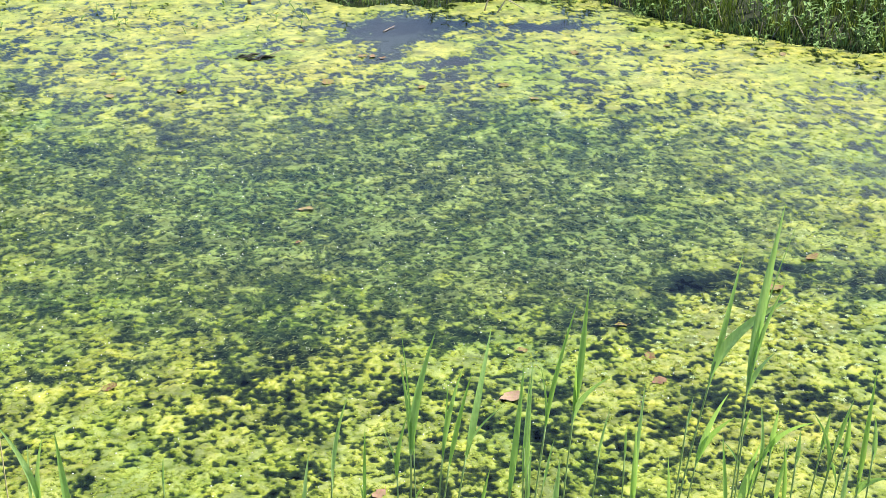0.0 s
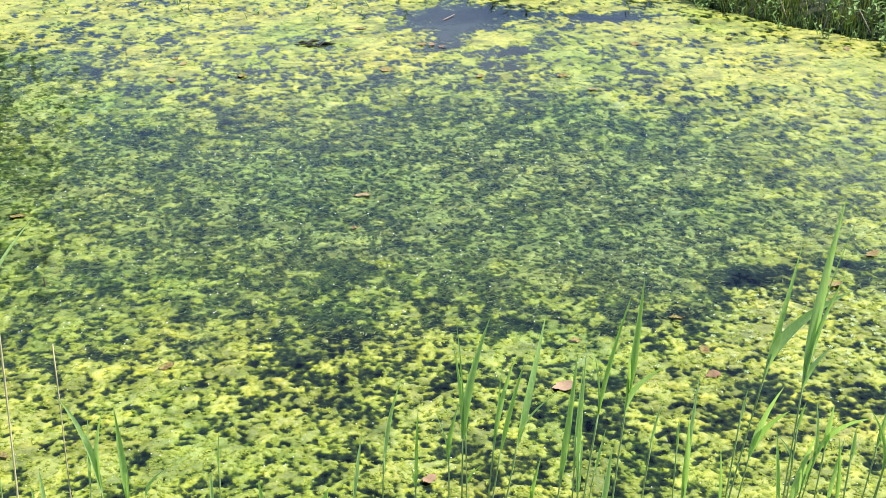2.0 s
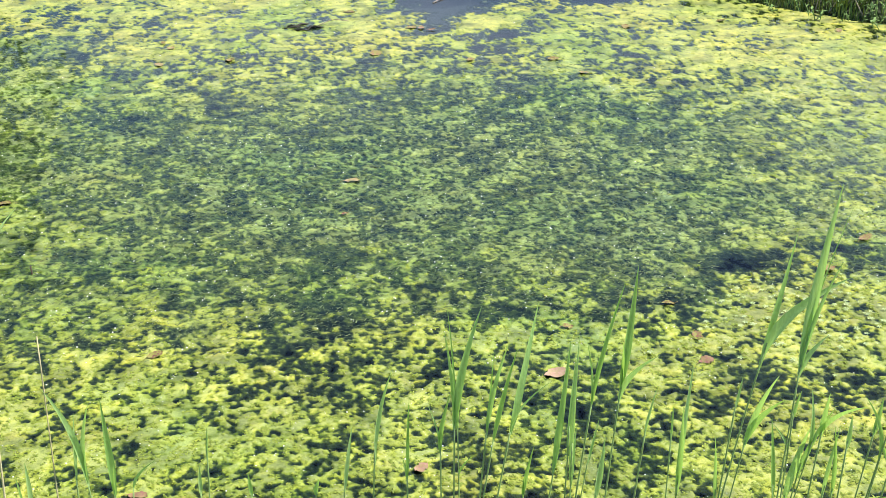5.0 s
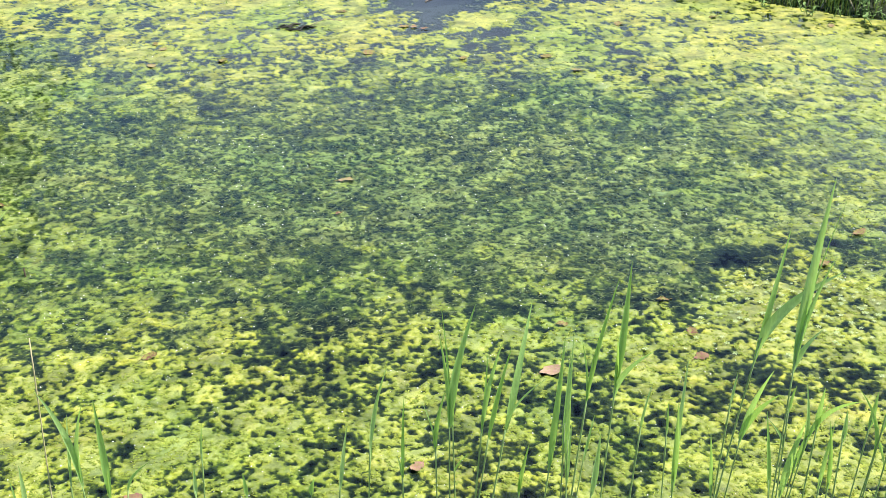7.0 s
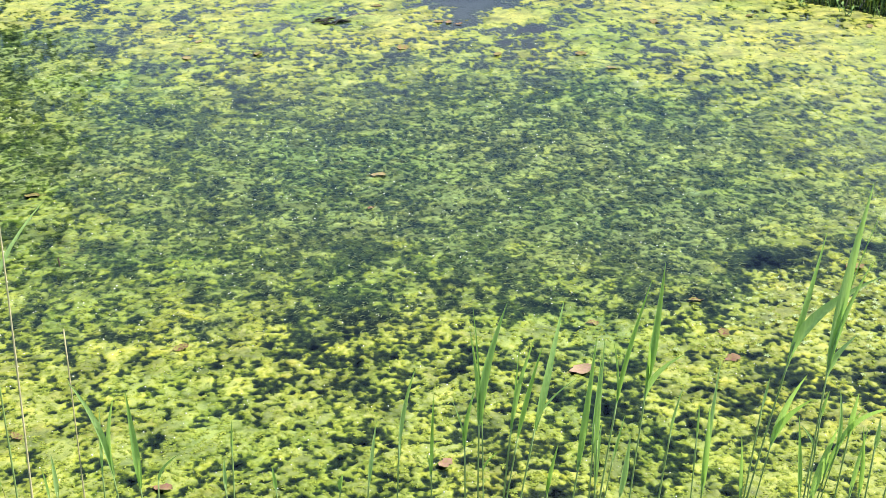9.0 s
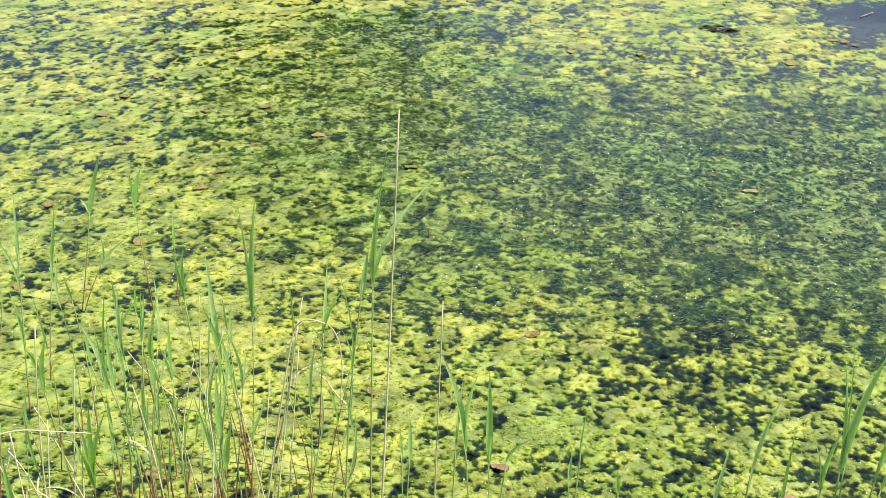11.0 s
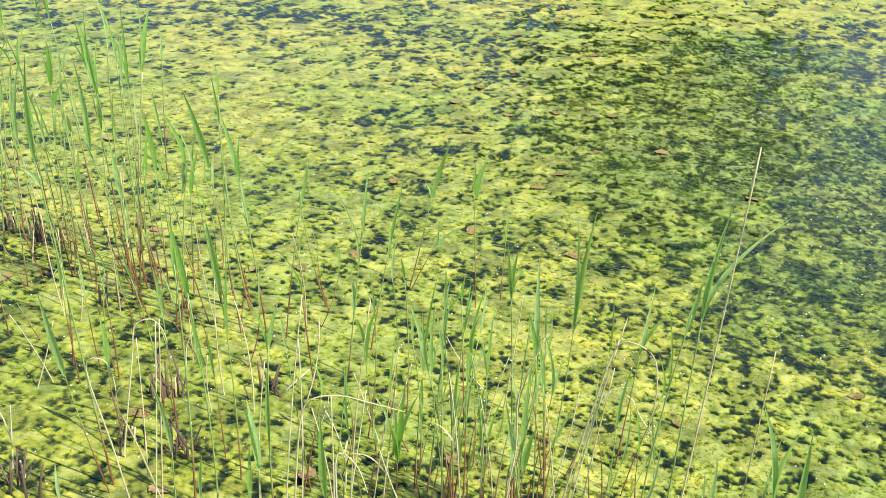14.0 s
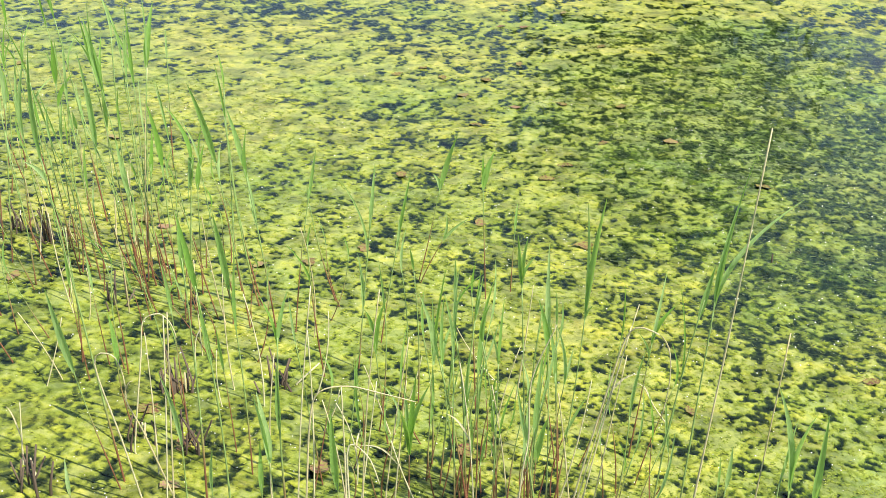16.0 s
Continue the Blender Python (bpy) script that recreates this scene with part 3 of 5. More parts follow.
def build_tufts(count, seed):
    """Frilled rosettes of algae: little fans of ragged lobes, thickest where the mat stands proud."""
    rs = np.random.RandomState(seed)
    ang = radians(-31) + rs.rand(count * 5) * radians(95)
    dep = math.atan(2.0 / 1.75) + rs.rand(count * 5) * (math.atan(2.0 / 6.6) - math.atan(2.0 / 1.75))
    r = 2.0 / np.tan(dep)
    x, y = -r * np.sin(ang) - 0.1, r * np.cos(ang) - 0.1
    z, grow, w = algae_field(x, y)
    bay = blob(x, y, -2.75, 2.05, 1.2, 0.85)
    keep = np.nonzero((grow > 0.0) & (w < 0.6) & (rs.rand(len(x)) < np.clip(0.25 + 3.0 * grow, 0, 1) * np.clip(1 - 1.4 * bay, 0, 1)))[0][:count]
    x, y, z, r = x[keep], y[keep], np.maximum(z[keep], 0.0), r[keep]
    k, lobes, seg = len(x), 5, 2
    size = (0.0045 + 0.006 * rs.rand(k)) * (0.7 + r / 6)
    turn = rs.rand(k) * 6.28
    V = np.zeros((k, lobes, (seg + 1) * 2, 3))
    for j in range(lobes):
        th = turn + 6.28 * j / lobes + rs.randn(k) * 0.35
        ln = size * (0.6 + 0.7 * rs.rand(k))
        curl = rs.randn(k) * 0.5
        px, py = x.copy(), y.copy()
        rise = 0.0004 + 0.0015 * rs.rand(k)
        for s in range(seg + 1):
            f = s / seg
            half = ln * (0.12, 0.22, 0.05)[s] * (0.7 + 0.6 * rs.rand(k))
            zz = z + rise * math.sin(2.4 * f + 0.25) + 0.0006
            for side in (0, 1):
                sg = 1 if side else -1
                V[:, j, s * 2 + side, 0] = px - np.sin(th) * half * sg
                V[:, j, s * 2 + side, 1] = py + np.cos(th) * half * sg
                V[:, j, s * 2 + side, 2] = zz + 0.0008 * rs.randn(k)
            px, py, th = px + np.cos(th) * ln / seg, py + np.sin(th) * ln / seg, th + curl / seg
    base = np.arange(k * lobes)[:, None, None] * (seg + 1) * 2
    loc = np.array([[s * 2, s * 2 + 2, s * 2 + 3, s * 2 + 1] for s in range(seg)])[None]
    ob = array_object("algae_tufts", V.reshape(-1, 3), (base + loc).reshape(-1, 4), TUFT)
    tagged(ob, "frilled yellow-green algae rosettes on the mat", "algae", kind="stuff")


build_tufts(13000, 21)


# ---- white drops on the mat, sun glints put into their colour ----
def build_glints():
    rs = np.random.RandomState(11)
    k = 22000
    ang = radians(-33) + rs.rand(k) * radians(88)
    dep = math.atan(2.0 / 1.9) + rs.rand(k) * (math.atan(2.0 / 8.5) - math.atan(2.0 / 1.9))
    r = 2.0 / np.tan(dep)
    x, y = -r * np.sin(ang) - 0.1, r * np.cos(ang) - 0.1
    z, grow, _ = algae_field(x, y)
    z = np.maximum(z, 0.0)
    dens = (grow > -0.1) * (0.26 + 0.4 * weediness(x, y) + 0.5 * blob(x, y, -1.2, 4.4, 1.8, 1.6) + 0.5 * gnoise(x * 1.5, y * 1.5, 90))
    keep = rs.rand(k) < dens
    x, y, z, r = x[keep], y[keep], z[keep], r[keep]
    rad = (0.0007 + 0.0018 * rs.rand(len(x)) ** 3.5) * (0.6 + r / 6)
    ring = np.array([(math.cos(t), math.sin(t)) for t in np.linspace(0, 2 * math.pi, 7)[:-1]])
    V = np.zeros((len(x), 13, 3))
    for lay, (rr, zz) in enumerate(((1.0, 0.0), (0.72, 0.68))):
        V[:, lay * 6:lay * 6 + 6, 0] = x[:, None] + rad[:, None] * ring[None, :, 0] * rr
        V[:, lay * 6:lay * 6 + 6, 1] = y[:, None] + rad[:, None] * ring[None, :, 1] * rr
        V[:, lay * 6:lay * 6 + 6, 2] = (z + rad * zz)[:, None]
    V[:, 12] = np.stack([x, y, z + rad], -1)
    tri = []
    for i in range(6):
        j = (i + 1) % 6
        tri += [(i, j, 6 + j), (i, 6 + j, 6 + i), (6 + i, 6 + j, 12)]
    q = (np.arange(len(x))[:, None, None] * 13 + np.array(tri)[None]).reshape(-1, 3)
    ob = array_object("gas_bubbles", V.reshape(-1, 3), q, GLINT)
    tagged(ob, "tiny white drops on the algae, sun glints put into their colour", "bubbles", kind="stuff")


build_glints()


# ---- reeds ----
RNG = random.Random(5)


def curve_points(a, m, b, n):
    """A smooth line from a by m to b."""
    a, m, b = Vector(a), Vector(m), Vector(b)
    f = (m - a).length / max((m - a).length + (b - m).length, 1e-6)
    f = min(max(f, 0.2), 0.8)
    c = (m - a * (1 - f) ** 2 - b * f ** 2) / (2 * f * (1 - f))
    return [a * (1 - t) ** 2 + c * 2 * t * (1 - t) + b * t * t for t in [i / n for i in range(n + 1)]]


def tube(path, r0, r1, sides=6, nodes=0):
    verts, faces = [], []
    n = len(path) - 1
    for i, p in enumerate(path):
        d = (path[min(i + 1, n)] - path[max(i - 1, 0)]).normalized()
        u = d.orthogonal().normalized()
        v = d.cross(u)
        r = r0 + (r1 - r0) * i / n
        if nodes and i % nodes == 0:
            r *= 1.25
        for k in range(sides):
            t = 2 * math.pi * k / sides
            verts.append(p + (u * math.cos(t) + v * math.sin(t)) * r)
    for i in range(n):
        for k in range(sides):
            j = (k + 1) % sides
            faces.append((i * sides + k, i * sides + j, (i + 1) * sides + j, (i + 1) * sides + k))
    faces.append(tuple(range(sides))[::-1])
    faces.append(tuple(n * sides + k for k in range(sides)))
    return verts, faces


def blade(start, way, face, length, width, droop, twist=0.0, n=9):
    """A long pointed leaf, folded along its midrib, bending over towards its tip."""
    verts, faces = [], []
    p, d = Vector(start), Vector(way).normalized()
    side = d.cross(Vector(face)).normalized()
    for i in range(n + 1):
        f = i / n
        w = width * min(1.0, 0.45 + 2.4 * f) * (1 - f ** 2.2) ** 0.9 + 0.0004
        s = (Matrix.Rotation(twist * f, 3, d) @ side)
        nrm = s.cross(d).normalized()
        verts += [p - s * w * 0.5 + nrm * w * 0.14, p.copy(), p + s * w * 0.5 + nrm * w * 0.14]
        d = (d + Vector((d.x, d.y, 0)) * droop * f * 0.5 + Vector((0, 0, -1)) * droop * f * 0.35).normalized()
        p = p + d * length / n
    for i in range(n):
        a = i * 3
        faces += [(a, a + 1, a + 4, a + 3), (a + 1, a + 2, a + 5, a + 4)]
    return verts, faces


def local(ob_verts, origin):
    o = Vector(origin)
    return [v - o for v in ob_verts]


def reed_leaf(p, along, tip, face, width, n=9):
    """A reed leaf: leaves the stem along it, then runs out to its tip; folded on the midrib, widest low down, drawn to a fine point."""
    verts, faces = [], []
    ln = (tip - p).length
    c = p + along * ln * 0.45
    for i in range(n + 1):
        f = i / n
        at = p * (1 - f) ** 2 + c * 2 * f * (1 - f) + tip * f * f
        d = ((c - p) * (1 - f) + (tip - c) * f).normalized()
        side = d.cross(face).normalized()
        nrm = side.cross(d).normalized()
        w = width * (0.3 + 0.7 * math.sin(f / 0.36 * math.pi / 2) if f < 0.36 else 1 - ((f - 0.36) / 0.64) ** 1.45) + 0.0005
        verts += [at - side * w * 0.5 + nrm * w * 0.3, at, at + side * w * 0.5 + nrm * w * 0.3]
    for i in range(n):
        a = i * 3
        faces += [(a, a + 1, a + 4, a + 3), (a + 1, a + 2, a + 5, a + 4)]
    return verts, faces


def stalk(x, y, height, lean, bow, n=12):
    """The line of a stalk from its root: how far its top leans along the bank and how far its middle bows out."""
    away = Vector((x + 0.1, y + 0.1, 0)).normalized()
    along = Vector((away.y, -away.x, 0))
    return [Vector((0, 0, height * t)) + along * (lean * t + bow * 4 * t * (1 - t)) for t in [i / n for i in range(n + 1)]], along, away


def reed(x, y, height, lean, bow, leaves):
    """A green reed shoot standing in the water. Each leaf: where on the stem it leaves, how far its tip goes along the bank and up, its width."""
    R = RNG
    thing = new("reed")
    thing.location = (x, y, -0.1)
    up = Vector((0, 0, 0.1))
    path, along, away = stalk(x, y, height, lean, bow)
    path = [p + up for p in path]
    rad = (0.0018 + 0.0013 * min(height, 1.0)) * R.uniform(0.85, 1.15)
    v, f = tube([Vector((0, 0, 0))] + path, rad, rad * 0.5, 6, 4)
    mesh_object("stem", v, f, CULM, thing)
    for at, dx, dz, width in leaves:
        k = min(at, 1.0) * (len(path) - 1)
        i = min(int(k), len(path) - 2)
        p = path[i].lerp(path[i + 1], k - i)
        axis = (path[i + 1] - path[i]).normalized()
        tip = p + along * dx + Vector((0, 0, dz)) + away * R.gauss(0, 0.16) * math.hypot(dx, dz)
        face = (Vector((0, 0, 0.5)) - away + along * R.uniform(-0.75, 0.75)).normalized()
        v, f = reed_leaf(p, axis, tip, face, width * 0.84)
        mesh_object("leaf", v, f, BLADE, thing)
    tagged(thing, "green reed shoot with narrow pointed leaves standing in the water" if height > 0.7 else "short young green reed shoot rising from the water", "reed", "reeds along the near bank")


def dead_reed(x, y, height, lean, bow, thick=0.0):
    R = RNG
    thing = new("dead_reed")
    thing.location = (x, y, -0.1)
    path, along, away = stalk(x, y, height, lean, bow)
    path = [Vector((0, 0, 0))] + [p + Vector((0, 0, 0.1)) for p in path]
    v, f = tube(path, R.uniform(0.0020, 0.0028) + thick, 0.0012 + thick * 0.5, 6, 4)
    mesh_object("stem", v, f, STRAW, thing)
    if not thick and R.random() < 0.15:
        p = path[R.choice((6, 7, 8, 9))]
        a = R.uniform(0, 6.28)
        v, f = blade(p, Vector((math.cos(a) * 0.5, math.sin(a) * 0.5, 0.8)), (0, -1, 0.3), R.uniform(0.07, 0.15), 0.005, 0.9, 1.0)
        mesh_object("leaf", v, f, STRAW, thing)
    tagged(thing, "dry straw-coloured dead reed stalk standing in the water", "reed", "dead reeds along the near bank")


reed(-0.137, 2.011, 0.486, 0.064, 0.006, ((0.94, 0.026, 0.164, 0.0126),))
reed(-0.051, 2.012, 0.557, 0.045, 0.001, ((0.99, 0.044, 0.238, 0.0137), (0.91, 0.012, 0.084, 0.0055)))
reed(0.025, 2.01, 0.484, 0.033, 0.007, ((0.98, 0.012, 0.196, 0.0098), (0.98, -0.008, 0.055, 0.0056)))
reed(0.15, 2.0, 0.61, 0.011, -0.003, ((0.98, 0.061, 0.269, 0.0203), (1.0, -0.016, 0.207, 0.0095), (1.0, -0.008, 0.269, 0.0054)))
reed(0.115, 2.004, 0.55, 0.015, 0.002, ((0.98, 0.026, 0.137, 0.0124), (0.99, -0.024, 0.101, 0.0041)))
reed(0.165, 1.999, 0.604, 0.002, 0.0, ((0.79, 0.032, 0.042, 0.0042), (0.97, 0.009, 0.103, 0.0054)))
reed(0.175, 1.999, 0.591, 0.052, -0.002, ((0.95, 0.02, 0.206, 0.0068), (1.0, 0.046, 0.219, 0.0122)))
reed(0.16, 2.001, 0.57, 0.081, -0.002, ((0.99, 0.053, 0.209, 0.0123),))
reed(0.169, 1.95, 0.621, 0.099, -0.002, ((0.99, 0.062, 0.251, 0.0199), (1.0, 0.082, 0.122, 0.0053)))
reed(0.226, 1.994, 0.436, 0.078, 0.008, ((0.98, 0.022, 0.111, 0.0113), (0.96, 0.003, 0.061, 0.0085)))
reed(0.281, 1.985, 0.506, 0.086, 0.007, ((0.96, 0.035, 0.292, 0.0167), (0.97, 0.015, 0.099, 0.0083)))
reed(0.368, 1.967, 0.605, 0.027, 0.001, ((0.87, 0.014, 0.215, 0.0096),))
reed(0.397, 1.961, 0.564, 0.004, -0.002, ((0.82, 0.011, 0.292, 0.0126), (0.8, 0.01, 0.142, 0.0098)))
reed(0.358, 1.919, 0.694, 0.069, -0.005, ((0.99, 0.061, 0.242, 0.0105), (0.98, -0.009, 0.147, 0.0052)))
reed(0.363, 1.969, 0.537, 0.074, 0.0, ((0.95, 0.023, 0.11, 0.0083),))
reed(0.412, 1.855, 0.773, 0.057, -0.004, ((0.99, 0.023, 0.259, 0.0177), (0.98, 0.02, 0.185, 0.0127), (0.95, 0.071, 0.119, 0.0127), (1.0, -0.0, 0.111, 0.0076)))
reed(0.371, 1.969, 0.433, 0.082, 0.008, ((0.98, 0.017, 0.161, 0.0169),))
reed(0.501, 1.935, 0.607, 0.045, -0.005, ((0.97, 0.022, 0.099, 0.0068),))
reed(0.583, 1.91, 0.604, 0.011, -0.001, ((0.97, 0.001, 0.078, 0.0054),))
reed(0.571, 1.915, 0.495, 0.043, 0.007, ((0.91, 0.003, 0.251, 0.014), (0.97, 0.018, 0.25, 0.0125)))
reed(0.687, 1.873, 0.479, -0.003, 0.0, ((0.93, -0.009, 0.155, 0.0098),))
reed(0.663, 1.883, 0.699, 0.049, -0.003, ((0.97, 0.01, 0.07, 0.008),))
reed(0.584, 1.753, 0.916, 0.118, -0.012, ((0.94, 0.049, 0.225, 0.0121), (0.97, 0.137, 0.156, 0.0217)))
reed(0.658, 1.886, 0.606, 0.079, -0.003, ((0.97, 0.052, 0.206, 0.0136), (0.98, 0.068, 0.131, 0.0163)))
reed(0.713, 1.701, 0.883, 0.04, -0.002, ((0.99, 0.036, 0.354, 0.0206), (0.99, 0.051, 0.22, 0.0109), (1.0, 0.057, 0.288, 0.0036), (0.97, 0.044, 0.083, 0.0122), (0.98, 0.018, 0.172, 0.0109)))
reed(0.767, 1.786, 0.726, 0.024, 0.0, ((0.97, 0.011, 0.067, 0.0078), (0.85, -0.032, 0.07, 0.0066)))
reed(0.835, 1.81, 0.508, -0.053, -0.005, ((0.93, -0.019, 0.178, 0.0112),))
reed(0.73, 1.86, 0.488, 0.09, 0.009, ((0.96, 0.033, 0.225, 0.0181),))
reed(0.749, 1.851, 0.57, 0.092, 0.004, ((0.93, 0.057, 0.176, 0.011),))
reed(0.782, 1.836, 0.636, 0.074, -0.009, ((0.98, 0.09, 0.131, 0.0175), (0.92, -0.004, 0.131, 0.0095)))
reed(0.826, 1.815, 0.659, 0.039, -0.003, ((0.97, 0.008, 0.104, 0.0134),))
reed(0.881, 1.788, 0.642, 0.027, 0.001, ((0.97, 0.003, 0.075, 0.0121),))
reed(0.884, 1.788, 0.684, 0.071, -0.001, ((0.97, 0.009, 0.083, 0.012),))
reed(0.866, 1.798, 0.663, 0.113, 0.007, ((0.9, -0.038, 0.177, 0.0095), (0.95, 0.02, -0.052, 0.0081)))
reed(0.914, 1.772, 0.703, 0.063, -0.006, ((0.94, 0.026, 0.113, 0.012),))
reed(0.923, 1.768, 0.674, 0.07, 0.002, ((0.97, 0.001, 0.108, 0.0134),))
reed(0.813, 1.823, 0.525, 0.072, 0.007, ((0.95, 0.019, 0.14, 0.0111),))
reed(0.848, 1.805, 0.524, 0.048, 0.005, ((0.96, -0.009, 0.166, 0.0097),))
reed(0.987, 1.731, 0.614, 0.027, 0.004, ((0.96, 0.007, 0.241, 0.0122), (0.94, 0.059, 0.049, 0.0164)))
reed(1.017, 1.713, 0.686, 0.012, -0.001, ((0.96, -0.005, 0.112, 0.012),))
reed(0.943, 1.757, 0.557, 0.052, 0.005, ((0.96, 0.005, 0.114, 0.011),))
reed(-0.543, 1.955, 0.593, -0.037, -0.004, ((0.97, -0.047, 0.279, 0.0177), (0.98, 0.028, 0.205, 0.0123)))
reed(-0.651, 1.928, 0.608, 0.056, 0.006, ((0.97, 0.017, 0.16, 0.0082),))
reed(-0.538, 1.956, 0.556, 0.006, 0.001, ((0.97, 0.002, 0.241, 0.0179), (0.96, 0.008, 0.094, 0.0069)))
reed(-0.601, 1.945, 0.546, 0.107, 0.011, ((0.99, 0.049, 0.068, 0.0069),))
reed(-0.366, 1.989, 0.511, -0.003, 0.0, ((0.97, 0.005, 0.083, 0.0097),))
reed(-0.401, 1.985, 0.603, 0.056, 0.006, ((0.95, 0.009, 0.093, 0.0055),))
reed(-0.234, 2.003, 0.483, -0.034, -0.003, ((0.98, -0.003, 0.063, 0.0098),))
reed(-0.221, 2.008, 0.462, 0.087, 0.009, ((0.98, 0.009, 0.045, 0.0126),))
reed(-2.315, 1.865, 0.964, -0.1, -0.001, ((0.98, 0.005, 0.302, 0.0149), (0.93, -0.049, 0.058, 0.0133)))
reed(-3.11, 2.779, 0.534, -0.099, -0.033, ((0.97, -0.027, 0.361, 0.0234), (1.0, -0.003, 0.211, 0.0163)))
reed(-3.053, 2.8, 0.805, -0.12, -0.001, ((0.94, -0.035, 0.238, 0.0297), (0.99, -0.01, 0.253, 0.0091), (0.89, 0.013, 0.208, 0.0115), (0.93, -0.017, 0.156, 0.0183)))
reed(-2.983, 2.689, 0.435, -0.034, 0.002, ((0.95, -0.025, 0.195, 0.0228),))
reed(-3.112, 2.843, 0.741, 0.004, 0.003, ((0.98, -0.064, 0.253, 0.0116), (0.99, -0.006, 0.301, 0.0116)))
reed(-3.109, 2.818, 0.81, 0.067, -0.001, ((0.99, 0.043, 0.208, 0.0253), (1.0, 0.004, 0.251, 0.0092)))
reed(-2.911, 2.761, 0.514, -0.016, 0.0, ((0.98, -0.034, 0.242, 0.0226), (0.89, -0.001, 0.163, 0.0091)))
reed(-3.793, 3.72, 0.548, 0.016, -0.001, ((0.93, 0.003, 0.129, 0.0117),))
reed(-2.753, 2.64, 0.606, 0.048, 0.0, ((0.98, -0.02, -0.137, 0.0172), (0.97, -0.067, 0.189, 0.0172), (0.84, 0.019, 0.106, 0.0173)))
reed(-2.869, 2.839, 0.426, 0.013, -0.001, ((0.95, 0.034, 0.158, 0.0207),))
reed(-2.565, 2.727, 0.622, -0.077, 0.004, ((0.98, -0.069, 0.274, 0.0254), (0.88, 0.011, 0.115, 0.0128)))
reed(-2.493, 2.774, 0.606, -0.075, 0.005, ((0.97, -0.044, 0.206, 0.0211), (0.9, 0.007, 0.176, 0.0127), (0.64, -0.022, 0.161, 0.0172)))
reed(-1.863, 1.781, 0.764, -0.039, 0.013, ((0.98, -0.033, 0.187, 0.0181), (0.73, -0.02, 0.174, 0.014)))
reed(-2.035, 2.071, 0.593, -0.028, 0.007, ((0.98, -0.028, 0.23, 0.0222), (0.77, 0.009, 0.233, 0.0122)))
reed(-2.061, 1.91, 0.728, -0.009, 0.006, ((0.94, -0.004, 0.152, 0.0131),))
reed(-1.788, 1.911, 0.586, -0.003, -0.008, ((0.98, 0.03, 0.136, 0.0142), (0.55, -0.0, 0.195, 0.0165), (0.93, -0.04, 0.156, 0.0095)))
reed(-2.417, 2.785, 0.516, 0.065, -0.006, ((0.94, 0.029, 0.18, 0.0127),))
reed(-2.166, 2.598, 0.477, -0.037, -0.006, ((0.96, 0.015, 0.084, 0.0079), (0.68, -0.073, 0.133, 0.008)))
reed(-2.104, 2.699, 0.536, 0.048, -0.001, ((0.91, 0.02, 0.2, 0.0139), (0.72, -0.075, 0.27, 0.0081), (0.4, -0.013, 0.178, 0.0144)))
reed(-1.794, 2.389, 0.38, -0.036, -0.002, ((0.98, -0.023, 0.07, 0.0145), (0.8, 0.032, 0.178, 0.0165)))
reed(-2.133, 2.875, 0.365, 0.057, -0.002, ((0.96, 0.049, 0.247, 0.0147), (0.92, 0.01, 0.124, 0.0105)))
reed(-2.266, 3.335, 0.367, 0.075, 0.002, ((0.98, 0.059, 0.229, 0.0232), (0.99, -0.026, 0.061, 0.0209)))
reed(-2.251, 3.323, 0.175, 0.082, -0.004, ((0.95, 0.099, 0.099, 0.0141), (0.97, 0.013, 0.105, 0.0118)))
reed(-1.985, 3.33, 0.438, -0.019, 0.0, ((0.97, 0.037, 0.138, 0.0291), (0.98, -0.003, 0.129, 0.0112)))
reed(-1.412, 2.219, 0.467, -0.003, 0.002, ((0.95, 0.02, 0.211, 0.018), (0.66, 0.019, 0.184, 0.01)))
reed(-1.568, 2.3, 0.619, 0.037, 0.004, ((0.89, -0.003, 0.158, 0.0117), (0.85, 0.071, 0.126, 0.0067), (0.57, 0.022, 0.069, 0.0086)))
reed(-1.607, 2.295, 0.383, 0.016, -0.001, ((0.97, -0.039, 0.23, 0.019), (1.0, 0.034, 0.278, 0.0104), (0.98, 0.013, 0.119, 0.0104)))
reed(-1.4, 2.169, 0.518, -0.086, 0.007, ((0.97, -0.019, 0.156, 0.0096),))
reed(-1.512, 2.046, 0.279, 0.003, 0.0, ((0.97, -0.014, 0.216, 0.0148), (0.97, 0.016, 0.279, 0.018), (0.98, -0.027, 0.17, 0.0164), (1.0, 0.05, 0.207, 0.018)))
reed(-1.936, 3.429, 0.264, 0.009, -0.001, ((0.92, 0.006, 0.094, 0.0116),))
reed(-1.297, 2.277, 0.702, -0.032, 0.002, ((0.98, -0.015, 0.146, 0.0126), (0.99, 0.011, 0.131, 0.0125), (1.0, 0.03, 0.068, 0.0094)))
reed(-1.287, 2.282, 0.643, 0.01, -0.017, ((0.85, 0.01, 0.103, 0.0064),))
reed(-1.228, 2.254, 0.563, -0.016, 0.005, ((0.96, -0.029, 0.157, 0.0159), (0.97, -0.009, 0.275, 0.0158)))
reed(-1.217, 2.314, 0.456, -0.029, 0.001, ((0.93, -0.023, 0.179, 0.0131),))
reed(-1.241, 2.193, 0.359, 0.0, 0.0, ((0.93, 0.009, 0.218, 0.0162),))
reed(-1.255, 2.186, 0.252, -0.004, 0.0, ((0.95, 0.001, 0.17, 0.0182),))
reed(-1.241, 2.193, 0.274, 0.007, 0.0, ((0.94, 0.025, 0.146, 0.0197),))
